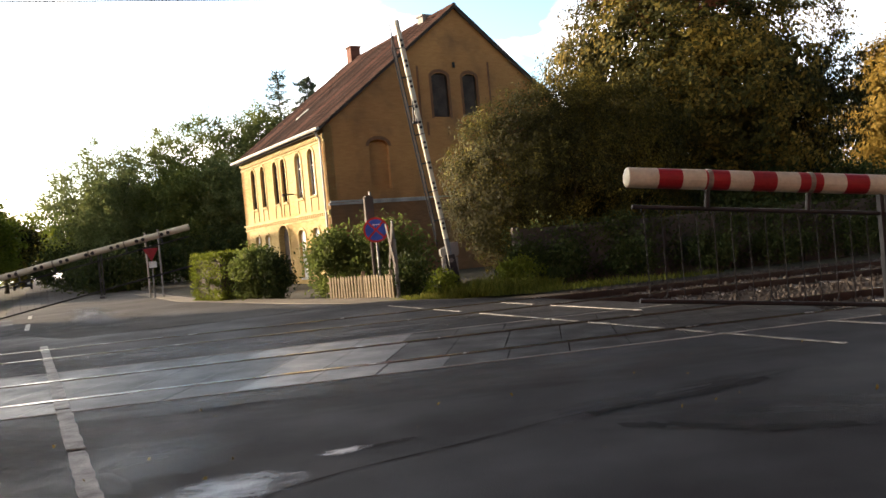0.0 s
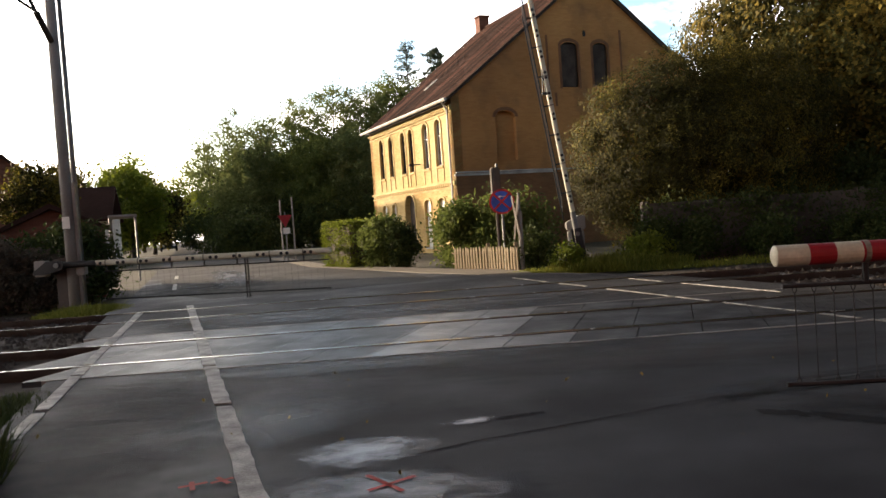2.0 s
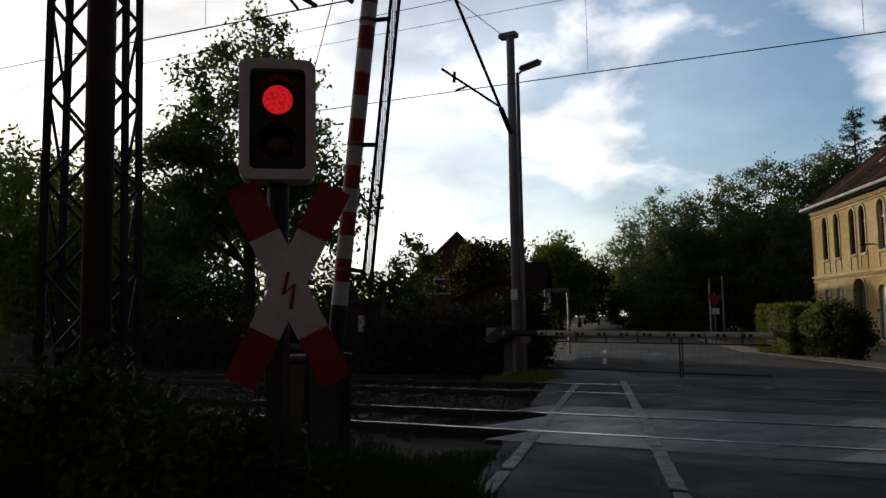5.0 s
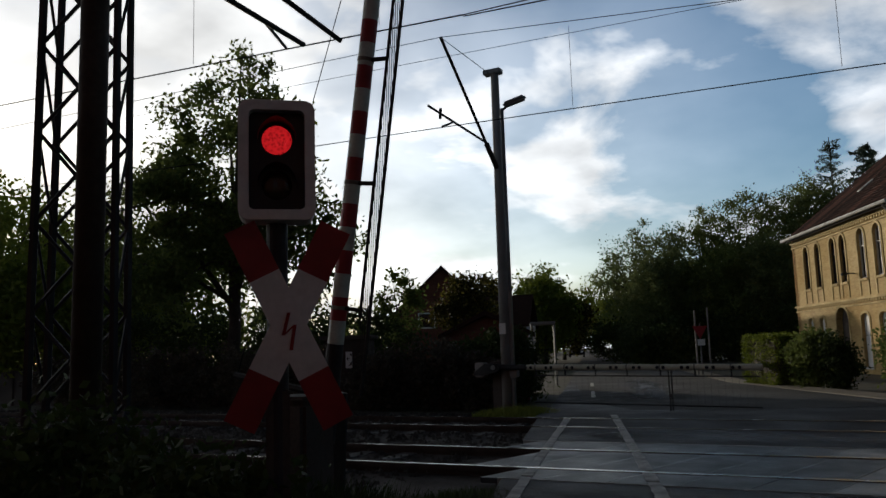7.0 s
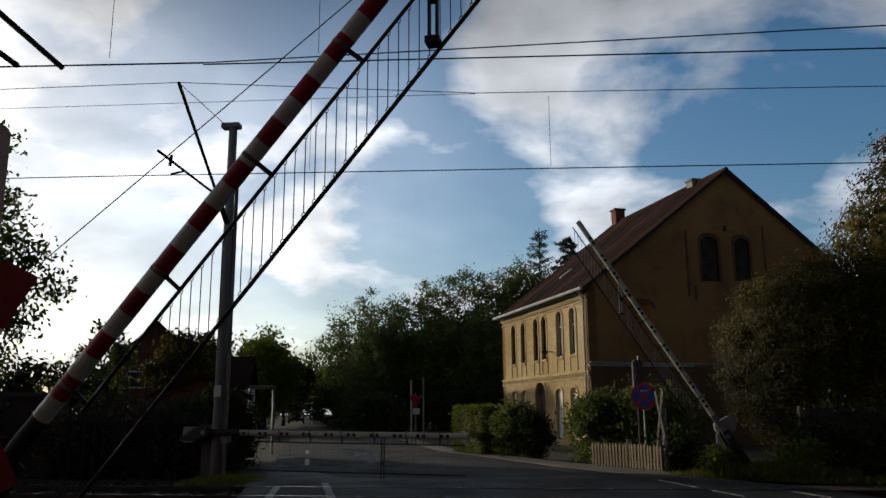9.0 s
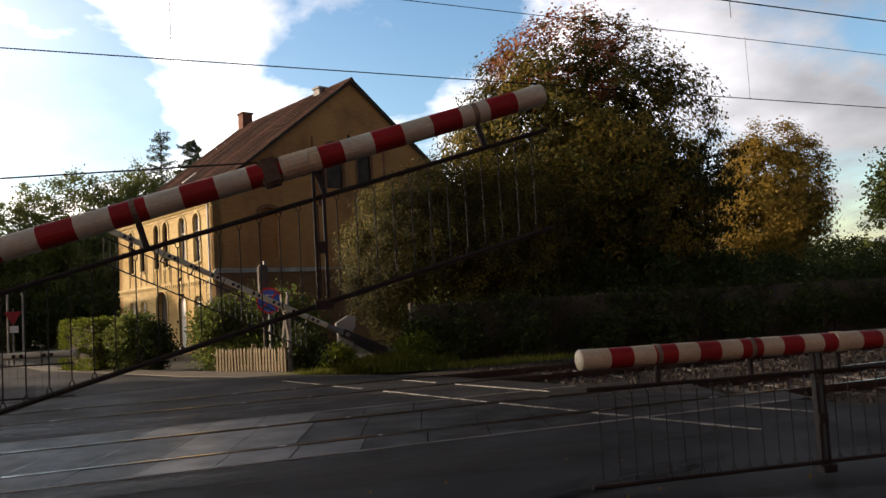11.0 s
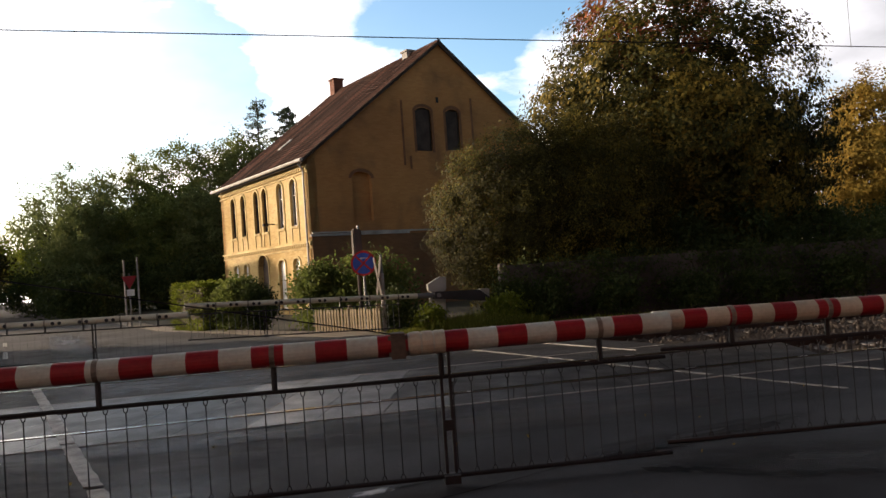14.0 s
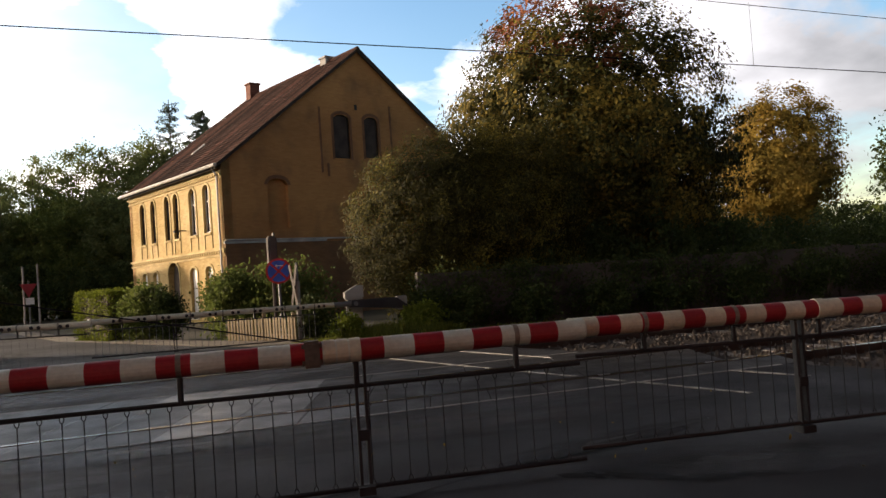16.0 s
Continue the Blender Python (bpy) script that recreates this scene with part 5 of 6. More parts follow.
def no_stopping():
    s = thing("no_stopping_sign", pose(4.02, 9.58, 0, 0, 0, -8), "round blue and red no-stopping sign on a steel pole", "sign")
    part("pole", rod(B(), (0, 0.03, -0.15), (0, 0.03, 1.74), 0.03, seg=10), STEEL, s)
    zc, r = 1.50, 0.285
    part("disc", plate(B(), [(x, zc + z) for x, z in circle(r, 36)], -0.012, 0.0), ROAD_RED, s, "red rim")
    part("blue_field", plate(B(), [(x, zc + z) for x, z in circle(r * 0.84, 36)], -0.016, -0.0125), SIGN_BLUE, s, "blue field")
    for a in (45, 135):
        d = Vector((math.cos(radians(a)), math.sin(radians(a))))
        p = Vector((-d.y, d.x)) * r * 0.075
        e = d * r * 0.86
        part("red_bar", plate(B(), [(c.x, zc + c.y) for c in (e + p, e - p, -e - p, -e + p)], -0.021 - a * 1e-5, -0.0165), ROAD_RED, s, "red diagonal bar")
    part("arrow", plate(B(), [(0.10, zc + 0.11), (0.10, zc + 0.125), (-0.03, zc + 0.125), (-0.03, zc + 0.145), (-0.08, zc + 0.118), (-0.03, zc + 0.09), (-0.03, zc + 0.11)], -0.026, -0.0225), SIGN_WHITE, s, "white arrow")


# ---- masts and wires ----
def wire(a, b, r=0.008, sag=0.0, n=1, label="dark overhead wire above the tracks"):
    bm = B()
    a, b = Vector(a), Vector(b)
    pts = [a.lerp(b, k / n) - Vector((0, 0, sag * 4 * (k / n) * (1 - k / n))) for k in range(n + 1)]
    for p, q in zip(pts, pts[1:]):
        rod(bm, p, q, r, seg=5, caps=False)
    ob = part("overhead_wire", bm, WIRE)
    return tagged(ob, label, "wire", "overhead wires")


def catenary_mast():
    m = thing("catenary_mast", pose(-4.42, 6.75, 0), "slender grey concrete mast carrying the overhead line", "mast")
    part("pole", rod(B(), (0, 0, -0.2), (0, 0, 7.10), 0.115, 0.085, 16), CONCRETE, m, smooth=True)
    part("top_cap", box(B(), (-0.24, -0.1, 7.02), (0.16, 0.1, 7.14), 0.02), STEEL, m)
    part("tube", rod(B(), (0.0, -0.12, 5.0), (0.11, -2.75, 6.87), 0.032, seg=8), DARK_STEEL, m)
    part("insulator", rod(B(), (0.0, -0.10, 4.98), (0.02, -0.62, 5.36), 0.055, seg=10), WOOD_DARK, m)
    part("steady_tube", rod(B(), (0.03, -0.7, 5.38), (-0.24, -2.65, 5.67), 0.024, seg=8), DARK_STEEL, m)
    part("registration_arm", rod(B(), (-0.10, -1.9, 5.52), (0.09, -2.75, 5.20), 0.02, seg=6), DARK_STEEL, m)
    part("arm_clip", rod(B(), (-0.18, -2.3, 5.50), (-0.16, -2.3, 5.70), 0.03, seg=6), DARK_STEEL, m)
    part("stay", rod(B(), (-0.1, 0, 7.05), (0.11, -2.75, 6.87), 0.008, seg=5), WIRE, m)
    part("cable_box", box(B(), (0.10, -0.12, 0.62), (0.26, 0.06, 0.86), 0.015), CONCRETE, m, "pale cable box")
    part("cable_duct", box(B(), (0.115, -0.05, 0.0), (0.175, 0.03, 2.35), 0.005), STEEL, m, "grey cable duct up the mast")
    part("number_plate", box(B(), (-0.07, -0.135, 1.5), (0.07, -0.125, 1.72)), SIGN_WHITE, m)


def street_lamp():
    s = thing("street_lamp", pose(-4.77, 7.95, 0), "tall grey street lamp with a flat drooping head", "street lamp")
    part("pole", rod(B(), (0, 0, -0.2), (0, 0, 6.65), 0.06, 0.04, 12), STEEL, s, smooth=True)
    part("arm", rod(B(), (0, 0, 6.6), (0.12, 0.02, 6.70), 0.03, seg=8), STEEL, s)
    bm = box(B(), (-0.27, -0.12, -0.05), (0.27, 0.12, 0.06), 0.045)
    bmesh.ops.transform(bm, matrix=pose(0.30, 0.04, 6.78, 0, -14, 6), verts=bm.verts[:])
    part("head", bm, STEEL, s)


def lattice_mast():
    m = thing("lattice_mast", pose(-4.35, -3.45, 0, 0, 0, 35), "dark riveted lattice mast beside the tracks", "mast")
    h, w0, w1 = 9.0, 0.36, 0.29
    corner = lambda k, z: Vector(((-1 if k in (0, 3) else 1) * (w0 + (w1 - w0) * z / h), (-1 if k in (0, 1) else 1) * 0.24, z))
    for k in range(4):
        part("leg", rod(B(), corner(k, -0.2), corner(k, h), 0.042, 0.038, 6), DARK_STEEL, m)
    n = 11
    for f, (a, b_) in enumerate(((0, 1), (1, 2), (2, 3), (3, 0))):
        for i in range(n):
            z0, z1 = h * i / n, h * (i + 1) / n
            if f % 2:
                part("brace", rod(B(), corner(a, z0), corner(b_, z1), 0.016, seg=5), DARK_STEEL, m)
            else:
                part("brace", rod(B(), corner(a, z0), corner(b_, z1), 0.02, seg=5), DARK_STEEL, m)
                part("brace", rod(B(), corner(b_, z0), corner(a, z1), 0.02, seg=5), DARK_STEEL, m)
    p = thing("wooden_pole", pose(-3.52, -4.05, 0), "thick dark wooden pole in the weeds", "pole")
    part("shaft", rod(B(), (0, 0, -0.2), (0.0, 0.0, 8.5), 0.12, 0.105, 14), WOOD_DARK, p, smooth=True)


CANT_A, CANT_B = 5.48, 6.06


def cantilever():
    c = thing("cantilever", pose(-4.35, -3.45, 0), "dark steel cantilever over the near track", "cantilever")
    # poses are from the mast's foot: two tubes out to the wire, each with a thin steady arm
    part("upper_tube", rod(B(), (0.0, 0.1, CANT_A), (-0.05, 3.45, 5.38), 0.036, seg=8), DARK_STEEL, c)
    part("steady_arm", rod(B(), (-0.02, 2.55, CANT_A + (5.38 - CANT_A) * 0.74), (-0.35, 3.45, 5.40), 0.022, seg=8), DARK_STEEL, c)
    part("lower_tube", rod(B(), (0.05, 0.15, CANT_B), (0.55, 3.45, 5.31), 0.034, seg=8), DARK_STEEL, c)
    part("insulator", rod(B(), (-0.02, 0.45, CANT_A + (5.38 - CANT_A) * 0.12), (-0.03, 0.95, CANT_A + (5.38 - CANT_A) * 0.26), 0.06, seg=10), WOOD_DARK, c)


def overhead():
    wire((-60, 0, 7.6), (-8, 0, 5.52), 0.009)
    wire((-8, 0, 5.52), (-2, 0, 5.26), 0.011)
    wire((-2, 0, 5.26), (60, 0.1, 4.85), 0.008)
    wire((-2, 0, 5.24), (60, 0.15, 2.9), 0.009)
    wire((-40, 4.0, 6.0), (-5, 4, 5.20), 0.009)
    wire((-5, 4, 5.20), (60, 4.0, 3.5), 0.009)
    wire((-40, 4, 7.6), (-4.31, 4, 6.87), 0.007)
    wire((-4.31, 4, 6.87), (0.9, 4, 6.37), 0.007)
    wire((-14, 4, 6.72), (0.9, 4, 6.36), 0.005)
    wire((0.9, 4, 6.37), (45, 4.0, 4.6), 0.007)
    for x, z0, z1, y in ((-3.2, 5.40, 7.4, 0), (-0.6, 5.30, 7.4, 0), (-6.4, 5.5, 8, 0), (2.1, 5.06, 6.25, 4), (-1.9, 5.15, 6.55, 4), (12.5, 4.72, 5.95, 4), (8.8, 4.6, 5.4, 0)):
        wire((x, y, z0), (x, y, z1), 0.004, n=1, label="thin dropper between the overhead wires")


# ---- planting, walls and fences ----
def pickets():
    f = thing("picket_fence", pose(0, 0, 0), "weathered low wooden picket fence by the hedge", "fence")
    pts = [(4.15, 8.45), (3.62, 9.25), (2.85, 10.2)]
    pm = mesh_of(plate(B(), [(-0.028, 0.02), (0.028, 0.02), (0.028, 0.48), (0, 0.52), (-0.028, 0.48)], -0.01, 0.01), "picket", PICKET)
    rng = random.Random(3)
    for (x0, y0), (x1, y1) in zip(pts, pts[1:]):
        d = math.hypot(x1 - x0, y1 - y0)
        n = int(d / 0.088)
        a = math.degrees(math.atan2(y1 - y0, x1 - x0))
        for k in range(n):
            p = part("picket", pm, None, f)
            p.matrix_basis = pose(x0 + (x1 - x0) * k / n, y0 + (y1 - y0) * k / n, rng.uniform(-0.02, 0.015), 0, rng.uniform(-2, 2), a)
        for z in (0.14, 0.38):
            part("fence_rail", rod(B(), (x0, y0 + 0.03, z), (x1, y1 + 0.03, z), 0.02, seg=5), PICKET, f)
        part("fence_post", box(B(), (x0 - 0.04, y0 + 0.02, -0.15), (x0 + 0.04, y0 + 0.1, 0.6)), PICKET, f)


def box_hedge(x, y, turn, w, d, h, material, label, seed):
    t = thing("hedge", pose(x, y, 0, 0, 0, turn), label, "hedge")
    rng = np.random.default_rng(seed)
    pts = []
    for _ in range(900):
        p = rng.uniform(-1, 1, 3)
        k = rng.integers(0, 3)
        p[k] = np.sign(p[k]) * rng.uniform(0.88, 1.0)
        pts.append((p[0] * w / 2, p[1] * d / 2, (p[2] + 1) / 2 * h))
    part("foliage", leaf_cloud("foliage", pts, 0.05, 16000, 0.055, material, seed), None, t)
    part("core", box(B(), (-w / 2 + 0.1, -d / 2 + 0.1, -0.15), (w / 2 - 0.1, d / 2 - 0.1, h - 0.1), 0.05), BARK, t, "dark twiggy inside")


def grass_patch(cx, cy, rx, ry, count, height, seed, label, material=None, z=-0.1, blade=0.012):
    rng = np.random.default_rng(seed)
    a, r = rng.uniform(0, 6.283, count), np.sqrt(rng.uniform(0, 1, count))
    p = np.stack([cx + rx * r * np.cos(a), cy + ry * r * np.sin(a), np.full(count, z)], 1)
    hgt = height * rng.uniform(0.4, 1.2, count) * (1.15 - r * 0.6)
    lean = rng.normal(0, 0.35, (count, 2)) * hgt[:, None]
    b = rng.uniform(0, 6.283, count)
    w = np.stack([np.cos(b), np.sin(b), np.zeros(count)], 1) * blade
    tip = p + np.concatenate([lean, hgt[:, None]], 1)
    v = np.stack([p - w, p + w, tip], 1).reshape(-1, 3)
    me = bpy.data.meshes.new("grass")
    me.vertices.add(len(v)); me.vertices.foreach_set("co", v.ravel())
    me.loops.add(3 * count); me.loops.foreach_set("vertex_index", np.arange(3 * count))
    me.polygons.add(count); me.polygons.foreach_set("loop_start", np.arange(0, 3 * count, 3))
    me.update(calc_edges=True)
    me.materials.append(material or GRASS)
    tagged(new("grass", me), label, "grass", kind="stuff")


def concrete_wall(x0, x1, y, h, label):
    w = thing("boundary_wall", pose(0, y, 0), label, "wall", kind="structure")
    x = x0
    while x < x1:
        part("wall_panel", box(B(), (x + 0.01, 0, -0.2), (min(x + 2.4, x1) - 0.01, 0.12, h), 0.01), WALL_CONC, w)
        part("wall_post", box(B(), (x - 0.07, -0.05, -0.2), (x + 0.07, 0.15, h + 0.05), 0.01), WALL_CONC, w)
        x += 2.4


def guide_posts():
    for k, (x, y, h, z0) in enumerate(((-2.62, 21.4, 2.45, 0.0), (-3.12, 21.7, 2.38, 0.0))):
        p = thing("white_post", pose(x, y, 0), "tall thin white post at the far roadside", "post", "white roadside posts")
        part("shaft", rod(B(), (0, 0, -0.15), (0, 0, h), 0.032, seg=8), CONCRETE, p)
    s = thing("give_way_sign", pose(-2.95, 21.6, 0), "faded red triangular road sign with a white plate", "sign")
    part("pole", rod(B(), (0, 0.03, -0.15), (0, 0.03, 1.9), 0.03, seg=8), STEEL, s)
    part("triangle", plate(B(), [(-0.27, 1.8), (0.27, 1.8), (0, 1.33)], -0.01, 0.01), BOOM_RED, s)
    part("plate", plate(B(), [(-0.1, 1.1), (0.16, 1.1), (0.16, 1.32), (-0.1, 1.32)], -0.02, 0.0), SIGN_WHITE, s)


def brick_cottage():
    c = thing("cottage", pose(-25.4, 45.2, 0, 0, 0, 27), "small dark brick cottage with a steep gable roof", "house")
    part("wall", plate(B(), [(-4.0, -0.2), (4.0, -0.2), (4.0, 3.6), (0, 7.4), (-4.0, 3.6)], 0, 8), RBRICK, c)
    for s in (-1, 1):
        part("roof", plate(B(), [(0, 7.65), (s * 4.4, 3.45), (s * 4.4, 3.25), (0, 7.42)], -0.3, 8.3), ROOF, c)
    for x in (-1.2, 1.3):
        w = part("window", plate(B(), [(x - 0.65, 2.9), (x + 0.65, 2.9), (x + 0.65, 4.1), (x - 0.65, 4.1)], -0.05, 0.05), WHITE_PAINT, c)
        part("pane", plate(B(), [(x - 0.55, 3.0), (x + 0.55, 3.0), (x + 0.55, 4.0), (x - 0.55, 4.0)], -0.06, -0.055), GLASS, w)
    s = thing("shed", pose(-6.9, 11.4, 0, 0, 0, 20), "low brick shed with a red tiled roof", "shed")
    part("wall", plate(B(), [(-1.1, -0.2), (1.1, -0.2), (1.1, 1.62), (0, 2.1), (-1.1, 1.62)], 0, 3), RBRICK, s)
    for k in (-1, 1):
        part("roof", plate(B(), [(0, 2.25), (k * 1.3, 1.62), (k * 1.3, 1.52), (0, 2.12)], -0.2, 3.2), ROOF, s)

    f = thing("farmhouse", pose(-19.0, 40.0, 0, 0, 0, 15), "low farmhouse with pale wall and dark tiled roof", "house")
    part("wall", box(B(), (-2.2, 0, -0.2), (2.2, 6.0, 2.9)), WHITE_PAINT, f)
    for y0, y1 in ((-0.35, 3.0), (6.35, 3.0)):
        bm = B()
        v = [bm.verts.new(c) for c in ((-2.4, y0, 2.75), (2.4, y0, 2.75), (2.4, y1, 4.9), (-2.4, y1, 4.9), (-2.4, y0, 2.6), (2.4, y0, 2.6), (2.4, y1, 4.72), (-2.4, y1, 4.72))]
        for q in ((0, 1, 2, 3), (7, 6, 5, 4), (0, 4, 5, 1), (1, 5, 6, 2), (3, 7, 4, 0)):
            bm.faces.new([v[i] for i in q])
        part("roof", bm, ROOF, f)
    w = part("window", box(B(), (-1.0, -0.04, 1.0), (0.1, 0.02, 2.1)), WHITE_PAINT, f)
    part("pane", box(B(), (-0.92, -0.055, 1.08), (0.02, -0.045, 2.02)), GLASS, w)


def bus_shelter():
    s = thing("bus_shelter", pose(-8.45, 19.75, 0, 0, 0, 20), "pale flat-roofed shelter on thin posts at the roadside", "shelter")
    part("roof", box(B(), (-0.3, -1.0, 2.05), (0.62, 1.0, 2.14), 0.02), CONCRETE, s)
    for x in (-0.25, 0.57):
        for y in (-0.9, 0.9):
            part("post", rod(B(), (x, y, -0.15), (x, y, 2.06), 0.035, seg=8), STEEL, s)


def far_car():
    c = thing("car", pose(-26.0, 80.0, 0, 0, 0, 17), "dark car far down the road", "car")
    part("body", box(B(), (-0.85, -2.1, 0.25), (0.85, 2.1, 0.85), 0.15), CAR_PAINT, c)
    part("cabin", box(B(), (-0.7, -1.2, 0.83), (0.7, 1.3, 1.42), 0.2), GLASS, c)
    for x in (-0.78, 0.78):
        for y in (-1.3, 1.3):
            part("wheel", rod(B(), (x - 0.1, y, 0.31), (x + 0.1, y, 0.31), 0.31, seg=14), BLACK, c)
        part("headlight", box(B(), (x * 0.72 - 0.14, -2.13, 0.55), (x * 0.72 + 0.14, -2.08, 0.70), 0.02), SIGN_WHITE, c)


signal()
far_signal()
no_stopping()
catenary_mast()
street_lamp()
lattice_mast()
cantilever()
overhead()
pickets()
guide_posts()
brick_cottage()
bus_shelter()
far_car()
concrete_wall(7.1, 45, 9.0, 1.22, "concrete panel wall along the far track, darkened for tree shade")
concrete_wall(-40, -6.5, 9.0, 0.95, "dark concrete wall beyond the tracks")

# fallen leaves and grit on the asphalt
rng = np.random.default_rng(55)
cen = np.stack([rng.uniform(-0.6, 6.5, 60), rng.uniform(-6.2, -1.9, 60), np.full(60, 0.022)], 1)
tagged(new("fallen_leaves", leaf_cloud("fallen_leaves", cen, 0.004, 55, 0.026, L_YELLOW, 56)), "few fallen yellow leaves scattered over the asphalt", "leaves", kind="stuff")

# gravel apron in front of the house and verges
tagged(part("pavement", prism(B(), [(2.3, 9.5), (3.3, 8.0), (4.3, 7.5), (4.2, 8.4), (2.4, 11.2), (0.9, 13.9), (-1.0, 17.6), (-4.2, 28), (-4.9, 28), (-1.4, 16.6), (0.9, 12.2)], -0.05, 0.012), PAVE), "pale gravel path along the hedge", "pavement", kind="structure")

box_hedge(-0.1, 15.6, 28, 0.8, 2.1, 1.34, L_LIME, "clipped square green hedge at the roadside", 5)
bush("laurel_bush", 1.06, 14.0, [(0, 0, 0.66, 0.56, 0.7, 0.74)], 90, 9000, 0.10, L_GREEN, "glossy green laurel bush by the hedge", 6, spread=0.13)
bush("laurel_bush", 1.62, 13.3, [(0, 0, 0.64, 0.34, 0.5, 0.72)], 80, 7000, 0.08, L_DARK, "dark round evergreen bush by the path", 7, spread=0.11)
bush("shrub", 3.18, 11.6, [(0, 0, 0.74, 0.72, 0.8, 0.84), (0.5, 0.1, 0.66, 0.5, 0.6, 0.74)], 110, 13000, 0.10, L_GREEN, "leafy green shrub behind the picket fence", 8, spread=0.14)
bush("shrub", 4.4, 10.9, [(0, 0, 0.8, 0.9, 0.9, 0.95)], 60, 8000, 0.10, L_GREEN, "leafy green shrub behind the picket fence", 9)
bush("shrub", 4.65, 9.2, [(0, 0, 0.32, 0.36, 0.36, 0.36)], 40, 2600, 0.09, L_DARK, "dark leafy shrub between the signal and barrier", 10)
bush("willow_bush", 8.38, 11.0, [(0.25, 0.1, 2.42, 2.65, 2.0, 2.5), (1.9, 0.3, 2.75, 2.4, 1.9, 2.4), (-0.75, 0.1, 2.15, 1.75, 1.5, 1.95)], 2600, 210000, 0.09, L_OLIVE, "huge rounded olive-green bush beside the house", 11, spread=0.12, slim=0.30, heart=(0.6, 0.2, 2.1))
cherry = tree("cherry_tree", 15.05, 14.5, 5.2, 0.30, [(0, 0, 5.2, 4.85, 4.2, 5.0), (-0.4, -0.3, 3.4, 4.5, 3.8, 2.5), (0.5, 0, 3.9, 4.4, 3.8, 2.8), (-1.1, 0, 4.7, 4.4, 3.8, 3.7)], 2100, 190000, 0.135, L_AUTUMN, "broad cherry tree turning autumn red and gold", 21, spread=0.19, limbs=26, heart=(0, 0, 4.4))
part("turned_leaves", leaf_cloud("turned_leaves", clump_centres([(-1.0, -0.3, 8.5, 2.3, 2.2, 1.8)], 130, 27, 0.8, True), 0.2, 8000, 0.14, L_RED, 28, heart=(0, 0, 4.4)), None, cherry, "reddened leaves of the treetop")
tree("maple_tree", 37.2, 30.8, 5.4, 0.34, [(-0.3, 0, 6.6, 3.5, 3.3, 4.7), (-1.9, 0, 4.3, 3.7, 3.4, 3.0)], 560, 60000, 0.22, L_YELLOW, "golden yellow autumn tree beyond the wall", 22, spread=0.34, limbs=16, heart=(-0.6, 0, 5.4))
tree("roadside_tree", 37.6, 21.4, 3.6, 0.2, [(0, 0, 4.6, 2.2, 2.2, 3.4)], 140, 12000, 0.22, L_DARK, "dark green tree beyond the wall", 23, limbs=10)
conifer("spruce_tree", 38.0, 20.6, 7.4, 2.3, "dark spruce beyond the wall", 24)

# trees beyond the road and behind the house
k = 0
for x, y, r, h in ((-12.6, 58, 4.2, 10.2), (-8.6, 58.5, 4.6, 10.6), (-5.0, 59, 4.4, 12.0), (-1.4, 59.5, 4.2, 12.2), (-10.6, 54, 3.4, 7.6), (-6.0, 54, 3.4, 8.0), (-2.2, 54, 3.4, 8.2), (2.4, 60, 3.6, 12.4), (0.4, 61, 3.0, 13.2)):
    k += 1
    h *= 1.12
    tree("roadside_tree", x, y, h * 0.45, 0.2, [(0, 0, h * 0.55, r, r, h * 0.45), (0.3 * r, 0, h * 0.35, r * 0.9, r * 0.9, h * 0.34)], 420, 34000, 0.21, L_FAR if k % 3 else L_GREEN, "dense dark green tree beside the road", 40 + k, spread=0.34, limbs=10, group="trees beside the road")
conifer("spruce_tree", 1.75, 61.9, 17.4, 4.3, "tall airy blue-green spruce behind the house", 61, dense=0.55)
conifer("pine_tree", 4.5, 61.8, 16.6, 2.0, "round-headed dark pine behind the house", 62, dense=1.1, blunt=0.85)
for x, y, r, h in ((-29, 62, 3.6, 8.0), (-25, 66, 3.6, 9.0), (-31.5, 88, 4, 9), (-24.5, 92, 5, 11), (-24.2, 70, 3.4, 6.6), (-21.5, 57, 2.6, 7.4), (-44, 140, 6, 9), (-38.5, 143, 5.5, 12), (-51, 138, 6.5, 10), (-33, 128, 5, 10)):
    k += 1
    tree("roadside_tree", x, y, h * 0.45, 0.2, [(0, 0, h * 0.55, r, r, h * 0.45)], 110, 8000, 0.36, L_LIME if k % 2 else L_OLIVE, "sunlit green tree far down the road", 40 + k, spread=0.5, limbs=8, group="trees down the road")
tree("garden_tree", -18.8, 35.4, 2.6, 0.14, [(0, 0, 3.6, 2.0, 1.8, 2.2)], 90, 8000, 0.22, L_OLIVE, "yellow-green tree beside the cottage", 66, limbs=10)
tree("young_tree", -13.2, 17.6, 3.0, 0.07, [(0, 0, 3.0, 0.9, 0.8, 1.5)], 60, 2200, 0.17, L_GREEN, "thin young tree with few leaves", 67, spread=0.16, limbs=14)
